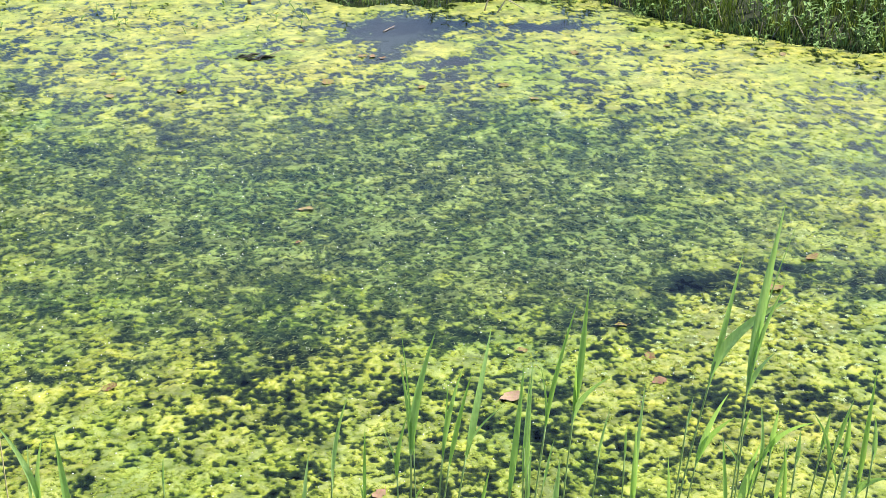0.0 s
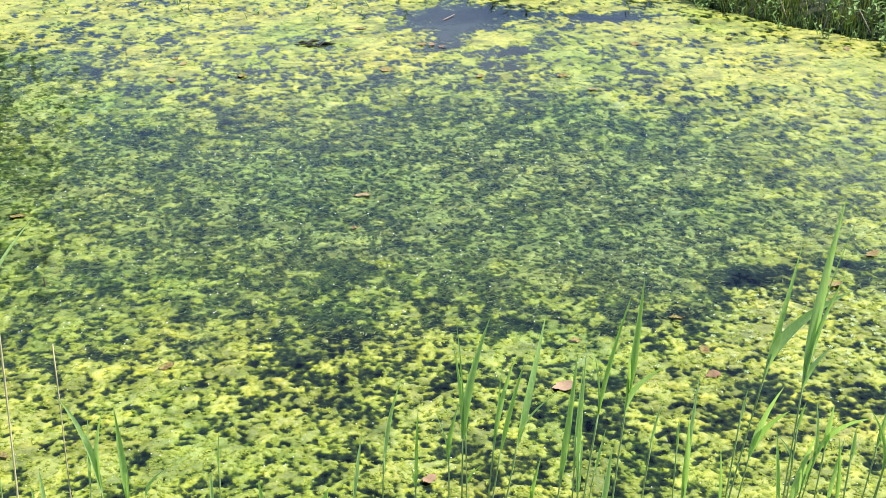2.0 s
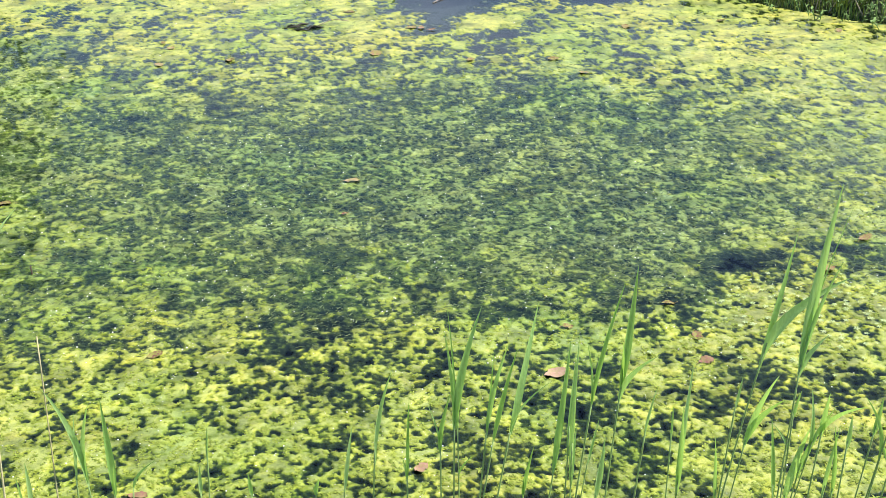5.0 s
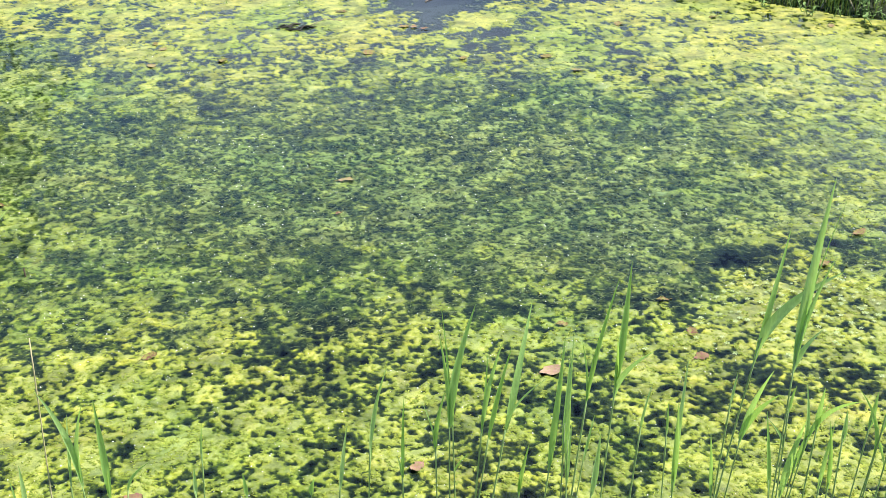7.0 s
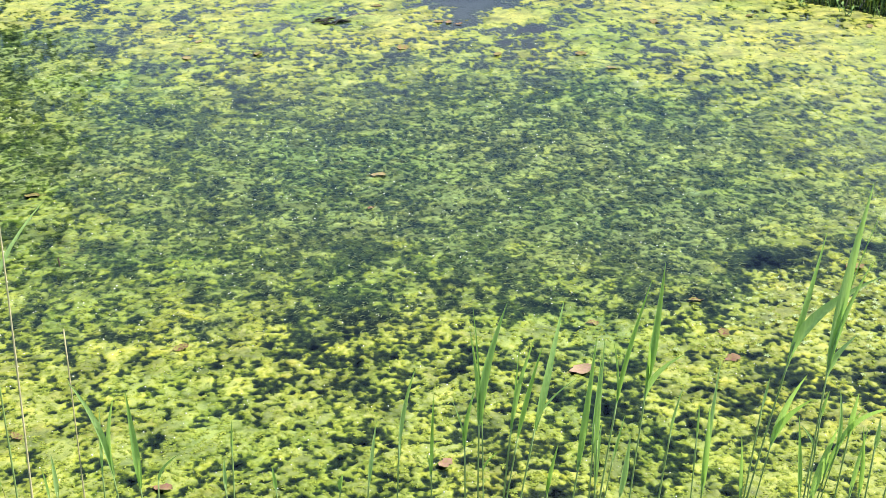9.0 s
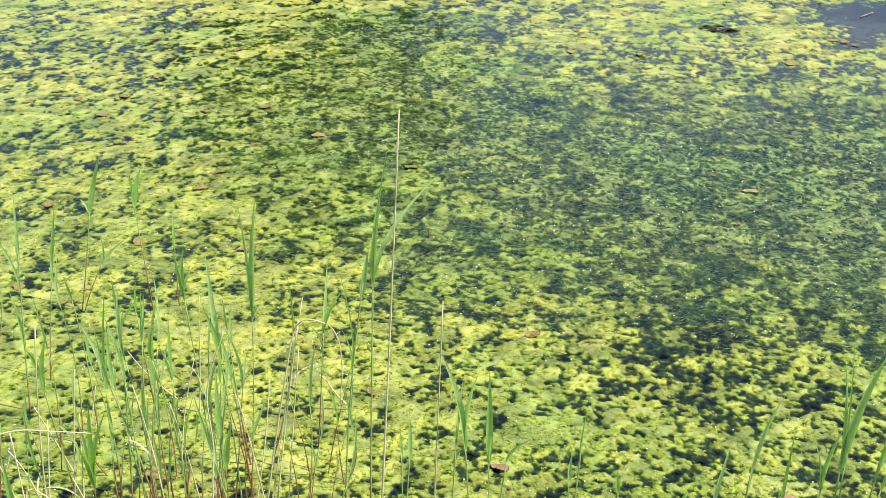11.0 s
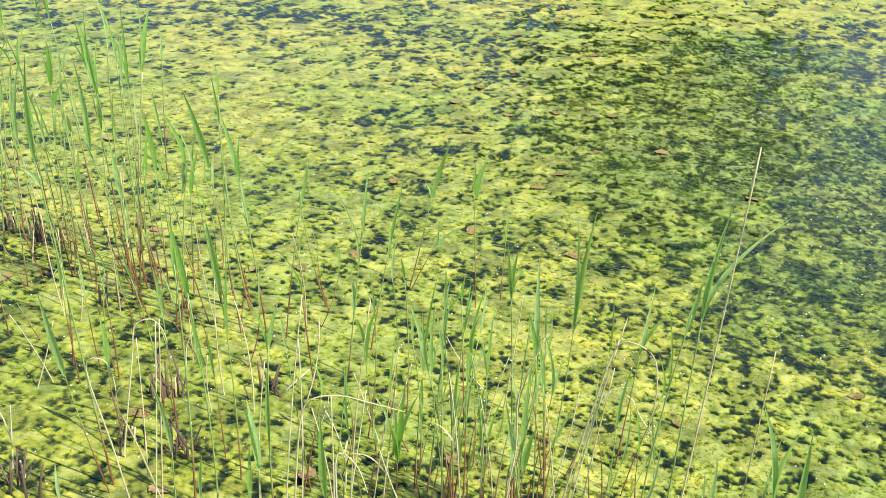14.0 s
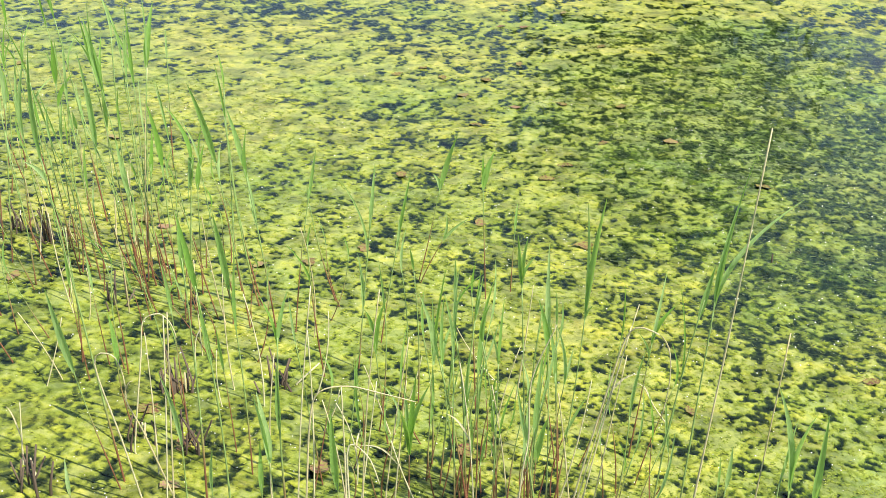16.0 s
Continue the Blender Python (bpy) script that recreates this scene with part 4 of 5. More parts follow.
reed(-1.237, 2.304, 0.633, 0.058, 0.006, ((0.98, -0.01, 0.295, 0.0111), (0.99, 0.028, 0.333, 0.0174), (0.96, 0.018, 0.048, 0.008)))
reed(-1.175, 2.694, 0.379, 0.036, 0.0, ((0.97, 0.025, 0.211, 0.0109), (0.99, 0.059, 0.112, 0.0163), (0.86, -0.037, 0.076, 0.0073)))
reed(-0.955, 2.252, 0.769, 0.075, -0.015, ((0.94, 0.024, 0.133, 0.0149), (0.71, -0.018, 0.22, 0.0046)))
reed(-0.884, 2.222, 0.799, 0.038, -0.001, ((0.99, 0.033, 0.23, 0.0174), (1.0, 0.049, 0.331, 0.0058), (0.97, 0.161, 0.244, 0.0131)))
reed(-0.754, 2.051, 0.472, 0.009, 0.001, ((0.97, -0.002, 0.082, 0.0073),))
reed(-0.778, 2.044, 0.472, 0.052, 0.005, ((0.97, 0.004, 0.107, 0.0116),))
reed(-2.298, 1.833, 0.397, -0.081, -0.004, ((0.97, -0.041, 0.258, 0.0247),))
reed(-2.782, 2.2, 0.346, -0.021, -0.003, ((0.94, -0.004, 0.166, 0.0103),))
reed(-2.793, 2.299, 0.281, -0.025, -0.002, ((0.93, -0.009, 0.176, 0.0106),))
reed(-2.44, 2.045, 0.26, -0.03, -0.008, ((0.95, -0.009, 0.164, 0.0211),))
reed(-2.296, 2.108, 0.439, -0.016, 0.002, ((0.96, -0.018, 0.173, 0.0129),))
reed(-1.939, 1.709, 0.352, 0.003, 0.001, ((0.97, -0.041, 0.221, 0.0162),))
reed(-2.141, 2.132, 0.287, -0.019, 0.001, ((0.94, -0.014, 0.162, 0.0111),))
reed(-1.747, 1.815, 0.313, -0.01, 0.001, ((0.96, -0.021, 0.189, 0.0241), (0.98, -0.032, 0.212, 0.0145)))
reed(-2.064, 1.501, 0.309, -0.025, -0.003, ((0.94, -0.0, 0.092, 0.0113),))
reed(-1.858, 1.717, 0.259, -0.001, 0.0, ((0.92, 0.008, 0.132, 0.0114),))
reed(-1.763, 1.802, 0.241, -0.011, -0.005, ((0.9, 0.003, 0.143, 0.0147),))
reed(-1.62, 1.913, 0.23, -0.011, 0.001, ((0.91, -0.011, 0.222, 0.0246),))
reed(-3.55, 2.898, 0.669, 0.002, -0.009, ((0.98, 0.002, 0.167, 0.0252), (0.96, -0.022, 0.133, 0.0151), (0.85, 0.066, 0.12, 0.0203), (0.63, 0.022, 0.174, 0.0128)))
reed(-3.415, 2.818, 0.647, 0.001, -0.008, ((0.97, 0.009, 0.242, 0.0122),))
reed(-3.58, 3.017, 0.44, -0.015, -0.003, ((1.0, -0.009, 0.075, 0.0209), (0.28, 0.013, 0.28, 0.016)))
reed(-3.676, 2.878, 0.442, -0.043, -0.004, ((0.95, 0.042, 0.339, 0.0208),))
reed(-3.73, 2.842, 0.504, 0.011, -0.004, ((0.96, 0.021, 0.249, 0.0156),))
reed(-3.56, 2.873, 0.534, -0.059, 0.013, ((0.94, -0.002, 0.141, 0.0152),))
reed(-3.244, 2.87, 0.583, -0.027, -0.014, ((0.95, -0.006, 0.218, 0.0169),))
reed(-3.028, 2.816, 0.474, -0.006, -0.016, ((0.91, 0.02, 0.165, 0.0164),))
reed(-3.792, 2.752, 0.653, 0.063, -0.006, ((0.95, 0.04, 0.219, 0.0232), (0.84, -0.014, 0.195, 0.0181)))
reed(-3.905, 2.741, 0.549, 0.053, -0.001, ((0.96, 0.05, 0.234, 0.021),))
reed(-3.648, 2.666, 0.618, 0.059, -0.001, ((0.97, -0.003, 0.218, 0.0199),))
dead_reed(-0.666, 1.923, 0.925, 0.05, 0.0)
dead_reed(-3.116, 2.83, 0.796, 0.066, -0.011)
dead_reed(-0.865, 2.228, 1.195, 0.089, 0.002, 0.0008)
dead_reed(-1.164, 2.227, 0.712, 0.14, -0.002)
dead_reed(-1.147, 2.234, 0.655, 0.108, -0.003)
dead_reed(-1.115, 2.247, 0.579, 0.069, -0.002)
dead_reed(-1.741, 1.884, 0.743, 0.059, -0.008)
dead_reed(-1.712, 1.907, 0.629, 0.01, 0.009)
dead_reed(-1.641, 1.96, 0.47, -0.004, 0.002)
dead_reed(-1.625, 1.97, 0.483, 0.062, 0.001)
dead_reed(-1.609, 1.982, 0.728, 0.052, -0.012)
dead_reed(-1.57, 2.008, 0.601, 0.073, -0.006)
dead_reed(-1.549, 2.022, 0.483, 0.041, -0.001)
dead_reed(-1.369, 2.129, 0.537, -0.042, 0.011)
dead_reed(-1.638, 1.962, 0.437, -0.054, 0.014)
dead_reed(-1.781, 1.852, 0.572, 0.019, -0.015)
dead_reed(-1.982, 1.666, 0.696, 0.05, 0.003)
dead_reed(-1.967, 1.681, 0.705, 0.038, 0.0)
dead_reed(-2.258, 1.938, 0.449, 0.003, 0.003)
dead_reed(-1.288, 2.171, 0.474, -0.055, 0.009)
dead_reed(-1.142, 2.237, 0.462, -0.056, 0.004)
dead_reed(-3.764, 2.897, 0.405, -0.023, -0.004)
dead_reed(-3.669, 2.895, 0.337, -0.049, 0.004)
dead_reed(-2.858, 2.16, 0.259, -0.101, 0.006)
dead_reed(-3.43, 2.897, 0.473, -0.018, -0.014)
dead_reed(-3.431, 2.988, 0.521, 0.007, 0.01)
dead_reed(-3.367, 3.029, 0.375, 0.017, -0.013)
dead_reed(-2.582, 2.501, 0.349, -0.002, -0.002)
dead_reed(-2.614, 1.778, 0.201, 0.017, 0.0)
dead_reed(-3.211, 2.542, 0.293, 0.012, 0.002)


def bent_reed(points):
    """A dry stalk that has snapped or bowed over."""
    pts = [Vector(p) for p in points]
    foot = Vector((pts[0].x, pts[0].y, -0.25))
    thing = new("dead_reed")
    thing.location = foot
    line = [foot]
    for i in range(len(pts) - 1):
        a, b, c, d = pts[max(i - 1, 0)], pts[i], pts[i + 1], pts[min(i + 2, len(pts) - 1)]
        for k in range(4):
            t = k / 4
            line.append(0.5 * (2 * b + (c - a) * t + (2 * a - 5 * b + 4 * c - d) * t * t + (3 * b - a - 3 * c + d) * t ** 3))
    line.append(pts[-1])
    v, f = tube(local(line, foot), 0.0026, 0.0012, 6)
    mesh_object("stem", v, f, STRAW, thing)
    tagged(thing, "dry straw-coloured reed stalk bowed over above the water", "reed", "dead reeds along the near bank")


bent_reed([(-1.61, 1.73, 0.00), (-1.60, 1.75, 0.33), (-1.59, 1.76, 0.51), (-1.57, 1.77, 0.58), (-1.52, 1.81, 0.59), (-1.46, 1.85, 0.57), (-1.40, 1.90, 0.54)])
bent_reed([(-1.13, 2.08, 0.00), (-1.08, 2.10, 0.32), (-1.03, 2.12, 0.59), (-1.00, 2.14, 0.72), (-0.95, 2.15, 0.73), (-0.92, 2.17, 0.69), (-0.91, 2.17, 0.61), (-0.92, 2.17, 0.51)])
bent_reed([(-2.38, 1.98, 0.00), (-2.38, 1.98, 0.04), (-2.35, 2.01, 0.32), (-2.34, 2.02, 0.42), (-2.31, 2.05, 0.44), (-2.29, 2.07, 0.41), (-2.28, 2.08, 0.36)])
bent_reed([(-2.18, 2.04, 0.00), (-2.18, 2.04, 0.06), (-2.18, 2.04, 0.36), (-2.16, 2.05, 0.44), (-2.15, 2.06, 0.46)])
bent_reed([(-1.52, 1.81, 0.00), (-1.52, 1.80, 0.34), (-1.52, 1.80, 0.42), (-1.51, 1.81, 0.44), (-1.48, 1.83, 0.40), (-1.46, 1.84, 0.33)])
bent_reed([(-2.15, 1.78, 0.00), (-2.18, 1.75, 0.25), (-2.21, 1.72, 0.48), (-2.18, 1.75, 0.50), (-2.17, 1.77, 0.43), (-2.17, 1.77, 0.33)])
bent_reed([(-1.20, 2.00, 0.00), (-1.18, 2.00, 0.34), (-1.17, 2.01, 0.46), (-1.17, 2.01, 0.61), (-1.13, 2.03, 0.74), (-1.13, 2.03, 0.75)])
bent_reed([(-2.09, 1.84, 0.00), (-2.14, 1.79, 0.26), (-2.17, 1.77, 0.36), (-2.16, 1.77, 0.41), (-2.15, 1.78, 0.42)])

def stub_clump(x, y, count, seed):
    """Broken-off old stalks, dark and wet, standing close together."""
    R = random.Random(seed)
    thing = new("reed_stubs")
    thing.location = (x, y, -0.1)
    for _ in range(count):
        bx, by = R.gauss(0, 0.022), R.gauss(0, 0.022)
        h = R.uniform(0.13, 0.24)
        v, f = tube([Vector((bx, by, 0)), Vector((bx * 1.3, by * 1.3, h * 0.6)), Vector((bx * 1.3 + R.gauss(0, 0.03), by * 1.3 + R.gauss(0, 0.02), h))], R.uniform(0.003, 0.006), 0.0025, 6)
        mesh_object("stub", v, f, BARK if R.random() < 0.88 else STRAW, thing)
    tagged(thing, "clump of dark wet broken reed stubs in the shallow water", "reed", "broken reed stubs")


stub_clump(-2.41, 2.03, 7, 60)
stub_clump(-2.25, 2.07, 9, 61)
stub_clump(-2.51, 1.72, 11, 62)
stub_clump(-3.68, 2.87, 13, 63)
stub_clump(-3.08, 2.62, 7, 64)
stub_clump(-2.24, 2.47, 9, 65)
stub_clump(-3.87, 2.89, 11, 66)
stub_clump(-2.50, 2.29, 13, 67)

# more of the same stand, thinning out towards open water
stand = random.Random(17)
for k in range(26):
    dead_reed(stand.uniform(-3.7, -1.1), stand.uniform(1.9, 3.0), stand.uniform(0.12, 0.42), stand.gauss(-0.01, 0.05), stand.gauss(0, 0.012))
for k in range(20):
    bx, by, hgt = stand.uniform(-4.9, -3.55), stand.uniform(2.3, 3.4), stand.uniform(0.45, 0.85)
    top = [(1.0, stand.gauss(-0.02, 0.03), stand.uniform(0.12, 0.26), stand.uniform(0.008, 0.014)) for _ in range(stand.choice((1, 2, 2)))]
    reed(bx, by, hgt, stand.gauss(-0.06, 0.06), stand.gauss(0, 0.015), top + [(0.75, stand.gauss(0, 0.05), 0.14, 0.009)])
for k in range(20):
    bx, by, hgt = stand.uniform(-3.45, -2.6), stand.uniform(2.6, 3.0), stand.uniform(0.45, 0.85)
    reed(bx, by, hgt, stand.gauss(-0.07, 0.04), stand.gauss(0, 0.012), [(1.0, stand.gauss(-0.02, 0.02), stand.uniform(0.12, 0.22), stand.uniform(0.006, 0.011)) for _ in range(stand.choice((1, 1, 2)))])
for k in range(16):
    bx, by, hgt = stand.uniform(-1.55, -1.22), stand.uniform(2.12, 2.34), stand.uniform(0.25, 0.6)
    reed(bx, by, hgt, stand.gauss(0.01, 0.03), stand.gauss(0, 0.01), [(1.0, stand.gauss(0.005, 0.02), stand.uniform(0.1, 0.2), stand.uniform(0.007, 0.012)) for _ in range(stand.choice((1, 2)))])
for k in range(38):
    bx, by, hgt = stand.uniform(-3.5, -2.3), stand.uniform(2.1, 3.1), stand.uniform(0.15, 0.5)
    reed(bx, by, hgt, stand.gauss(-0.03, 0.04), stand.gauss(0, 0.012), [(1.0, stand.gauss(-0.01, 0.02), stand.uniform(0.07, 0.16), stand.uniform(0.004, 0.008))])
for k in range(40):
    bx, by, hgt = stand.uniform(-2.0, -1.0), stand.uniform(2.0, 2.6), stand.uniform(0.15, 0.5)
    reed(bx, by, hgt, stand.gauss(0.01, 0.04), stand.gauss(0, 0.012), [(1.0, stand.gauss(0.005, 0.02), stand.uniform(0.08, 0.2), stand.uniform(0.005, 0.010))])

# ---- fallen leaves floating on the mat ----
def fallen_leaf(x, y, size, turn, curl=0.15, round_=0.75, pale=False):
    """A withered leaf: pointed oval blade along a midrib, frayed edge, a little curled, with its stalk."""
    verts, faces = [], []
    n = 9
    size *= 0.98
    for i in range(n + 1):
        s = i / n
        half = 0.5 * size * round_ * math.sin(math.pi * min(1, s ** 0.85)) ** 0.7 * RNG.uniform(0.6, 1.15) + 0.0006
        px = size * (s - 0.5)
        lift = 0.35 * curl * size
        for j, u in enumerate((-1, -0.5, 0, 0.5, 1)):
            verts.append((px + RNG.uniform(-0.03, 0.03) * size * abs(u), u * half, 0.0012 + lift * (u * u) * RNG.uniform(0.2, 0.6) + 0.002 * math.sin(7 * s + turn)))
    for i in range(n):
        for j in range(4):
            a = i * 5 + j
            faces.append((a, a + 5, a + 6, a + 1))
    sv, sf = tube([Vector((size * 0.48, 0, 0.001)), Vector((size * 0.62, 0.004, 0.002)), Vector((size * 0.78, 0.012, 0.001))], 0.0011, 0.0008, 4)
    b = len(verts)
    verts += [tuple(p) for p in sv]
    faces += [tuple(k + b for k in q) for q in sf]
    ob = mesh_object("fallen_leaf", verts, faces, PALELEAF if pale else DEADLEAF)
    ring = np.array([0.0, 0.02, -0.02, 0.0, 0.0])
    z = float(np.clip(algae_height(x + ring, y + ring[::-1]).mean(), 0.0, 0.01)) + 0.0025
    ob.matrix_world = pose(x, y, z + 0.002, RNG.uniform(-6, 6), RNG.uniform(-6, 6), turn)
    tagged(ob, "bleached pinkish fallen leaf floating on the algae" if pale else "red-brown fallen leaf floating on the algae", "leaf", "fallen leaves on the pond")
    return ob


fallen_leaf(1.28, 6.53, 0.084, 28, 0.07, 0.68)
fallen_leaf(1.39, 6.23, 0.064, 342, 0.26, 0.64)
fallen_leaf(2.46, 7.12, 0.065, 18, 0.20, 0.61)
fallen_leaf(-0.67, 3.46, 0.056, 201, 0.25, 0.85)
fallen_leaf(0.61, 3.14, 0.08, 190, 0.19, 0.71, True)
fallen_leaf(1.73, 3.70, 0.085, 18, 0.27, 0.68)
fallen_leaf(1.10, 3.14, 0.055, 194, 0.16, 0.86, True)
fallen_leaf(-1.00, 7.35, 0.064, 90, 0.11, 0.56)
fallen_leaf(-0.94, 7.22, 0.068, 69, 0.18, 0.68)
fallen_leaf(-0.98, 6.88, 0.073, 286, 0.10, 0.86)
fallen_leaf(-0.57, 6.89, 0.080, 268, 0.28, 0.82)
fallen_leaf(0.17, 7.86, 0.080, 181, 0.14, 0.85)
fallen_leaf(0.54, 7.38, 0.071, 204, 0.23, 0.71)
fallen_leaf(3.07, 6.75, 0.073, 250, 0.12, 0.72)
fallen_leaf(0.05, 4.88, 0.073, 181, 0.22, 0.71)
fallen_leaf(0.71, 3.43, 0.042, 179, 0.19, 0.87)
fallen_leaf(1.85, 7.11, 0.078, 249, 0.21, 0.88)
fallen_leaf(1.12, 3.30, 0.055, 85, 0.27, 0.77)
fallen_leaf(0.28, 6.85, 0.079, 245, 0.13, 0.89)
fallen_leaf(0.81, 6.60, 0.078, 258, 0.19, 0.73)
fallen_leaf(1.98, 3.93, 0.075, 208, 0.13, 0.62)
fallen_leaf(1.09, 3.54, 0.045, 350, 0.21, 0.58)
fallen_leaf(-2.91, 4.94, 0.081, 4, 0.28, 0.62)
fallen_leaf(-2.30, 4.48, 0.079, 30, 0.19, 0.57)
fallen_leaf(-1.45, 4.89, 0.075, 349, 0.27, 0.59)
fallen_leaf(-2.59, 3.46, 0.073, 136, 0.11, 0.62)
fallen_leaf(-1.87, 3.92, 0.082, 216, 0.27, 0.82)
fallen_leaf(-2.87, 5.29, 0.061, 184, 0.09, 0.79, True)
fallen_leaf(-3.56, 6.74, 0.062, 34, 0.06, 0.81, True)
fallen_leaf(-3.86, 7.05, 0.061, 130, 0.08, 0.88)
fallen_leaf(-2.96, 6.58, 0.078, 267, 0.22, 0.68)
fallen_leaf(-1.10, 3.00, 0.061, 126, 0.09, 0.56)
fallen_leaf(-2.87, 4.18, 0.069, 315, 0.21, 0.81)
fallen_leaf(-2.27, 5.04, 0.067, 250, 0.06, 0.71)
fallen_leaf(-2.00, 5.22, 0.079, 23, 0.28, 0.81)
fallen_leaf(-2.41, 5.59, 0.082, 78, 0.17, 0.63)
fallen_leaf(-2.69, 5.46, 0.077, 161, 0.26, 0.56)
fallen_leaf(-3.20, 5.32, 0.080, 65, 0.18, 0.82)
fallen_leaf(-3.23, 5.63, 0.072, 167, 0.09, 0.89)
fallen_leaf(-3.45, 5.53, 0.066, 310, 0.29, 0.78)
fallen_leaf(-3.70, 5.45, 0.077, 71, 0.22, 0.64)
fallen_leaf(-3.64, 5.64, 0.063, 87, 0.07, 0.77)
fallen_leaf(-2.30, 4.67, 0.073, 16, 0.30, 0.63)
fallen_leaf(-2.32, 3.90, 0.071, 128, 0.07, 0.63)
fallen_leaf(-2.69, 3.24, 0.080, 319, 0.23, 0.64)
fallen_leaf(-2.84, 3.13, 0.071, 269, 0.24, 0.60)
fallen_leaf(-3.50, 3.23, 0.070, 82, 0.08, 0.80)
fallen_leaf(-3.38, 3.21, 0.066, 51, 0.05, 0.81, True)
fallen_leaf(-4.30, 3.87, 0.063, 12, 0.18, 0.71)
fallen_leaf(-1.58, 2.47, 0.068, 328, 0.15, 0.79)
fallen_leaf(-1.89, 2.19, 0.079, 107, 0.23, 0.70)
fallen_leaf(-2.29, 2.08, 0.073, 297, 0.20, 0.86)
fallen_leaf(-3.55, 2.58, 0.083, 297, 0.10, 0.58)
fallen_leaf(-2.51, 2.17, 0.080, 187, 0.05, 0.89)
fallen_leaf(-2.52, 2.33, 0.063, 187, 0.12, 0.89)
fallen_leaf(-2.19, 1.91, 0.069, 9, 0.27, 0.69)
fallen_leaf(-3.50, 7.20, 0.063, 101, 0.26, 0.79)
fallen_leaf(-3.69, 6.68, 0.060, 231, 0.06, 0.77, True)
fallen_leaf(-3.21, 5.99, 0.072, 301, 0.20, 0.55)
fallen_leaf(-0.64, 2.69, 0.061, 156, 0.28, 0.58, True)
fallen_leaf(-5.63, 4.50, 0.079, 98, 0.08, 0.68)

fallen_leaf(0.14, 2.70, 0.05, 40, 0.2, 0.8, True)
fallen_leaf(0.0, 4.52, 0.028, 10, 0.3, 0.9, True)
fallen_leaf(0.60, 7.36, 0.06, 70, 0.2, 0.7, True)
fallen_leaf(0.66, 7.30, 0.05, 170, 0.3, 0.7, True)

# ---- small things lying in the water ----
def twig(points, r0, r1, label="bare pale twig lying in the water", mat=None):
    path = [Vector(p) for p in points]
    fine = []
    for i in range(len(path) - 1):
        fine += [path[i].lerp(path[i + 1], k / 4) for k in range(4)]
    fine.append(path[-1])
    v, f = tube(local(fine, path[0]), r0, r1, 6)
    ob = mesh_object("twig", v, f, mat or TWIG)
    ob.location = path[0]
    tagged(ob, label, "twig")


twig([(0.74, 7.98, 0.004), (0.83, 8.10, 0.008)], 0.0035, 0.0025)
twig([(1.60, 8.32, 0.0), (1.66, 8.30, 0.10), (1.78, 8.24, 0.03)], 0.006, 0.003, "bent pale broken reed stump at the far bank")
twig([(1.52, 8.40, 0.0), (1.56, 8.40, 0.12)], 0.006, 0.004, "bent pale broken reed stump at the far bank")
twig([(-1.196, 4.165, -0.1), (-1.198, 4.167, 0.036)], 0.0045, 0.0035, "dark rotten stub sticking out of the water", BARK)
for k, (tx, ty, turn, ln) in enumerate(((-0.27, 7.55, 0.1, 0.16), (-0.22, 7.50, -0.3, 0.14), (-0.20, 7.58, 0.5, 0.12), (-0.14, 7.53, -0.1, 0.15), (-0.25, 7.60, -0.6, 0.10), (-0.12, 7.48, 0.8, 0.09))):
    end = (tx + ln * math.cos(turn), ty + ln * math.sin(turn))
    twig([(tx, ty, -0.01), ((tx + end[0]) / 2, (ty + end[1]) / 2, 0.004 + 0.002 * k), (*end, -0.006)], 0.013 - 0.001 * k, 0.006, "short black sodden twig breaking the surface", SODDEN)
twig([(-0.05, 7.56, 0.0), (0.05, 7.60, 0.03), (0.16, 7.58, 0.015)], 0.003, 0.002, "bare pale twig lying in the water")
twig([(-0.15, 9.15, 0.0), (-0.2, 9.2, 0.22)], 0.014, 0.010, "reddish brown broken stem at the far bank", DEADLEAF)


def build_starwort():
    """Little pale rosettes floating in a loose patch."""
    rs = np.random.RandomState(21)
    verts, faces = [], []
    for _ in range(210):
        x, y = 1.58 + rs.randn() * 0.26, 3.38 + rs.randn() * 0.2
        if float(algae_field(np.array([x]), np.array([y]))[1][0]) < -0.06:
            continue
        z = max(float(algae_height(np.array([x]), np.array([y]))[0]), 0.0) + 0.006
        size, a0 = 0.006 + 0.007 * rs.rand(), rs.rand() * 6.28
        for k in range(5):
            a = a0 + k * 6.283 / 5
            c, sn = math.cos(a), math.sin(a)
            b = len(verts)
            verts += [(x, y, z), (x + c * size * 0.6 - sn * size * 0.25, y + sn * size * 0.6 + c * size * 0.25, z + size * 0.25), (x + c * size, y + sn * size, z + size * 0.1), (x + c * size * 0.6 + sn * size * 0.25, y + sn * size * 0.6 - c * size * 0.25, z + size * 0.25)]
            faces.append((b, b + 1, b + 2, b + 3))
    ob = mesh_object("starwort_rosettes", verts, faces, STARWORT)
    tagged(ob, "loose patch of tiny pale green starwort rosettes", "water plant", kind="stuff")


build_starwort()


# ---- far bank ----
def ground_z(x, y):
    return float(land_height(np.array([float(x)]), np.array([float(y)]))[0])


GRASS_PARTS = {"bank": ([], []), "shore": ([], [])}


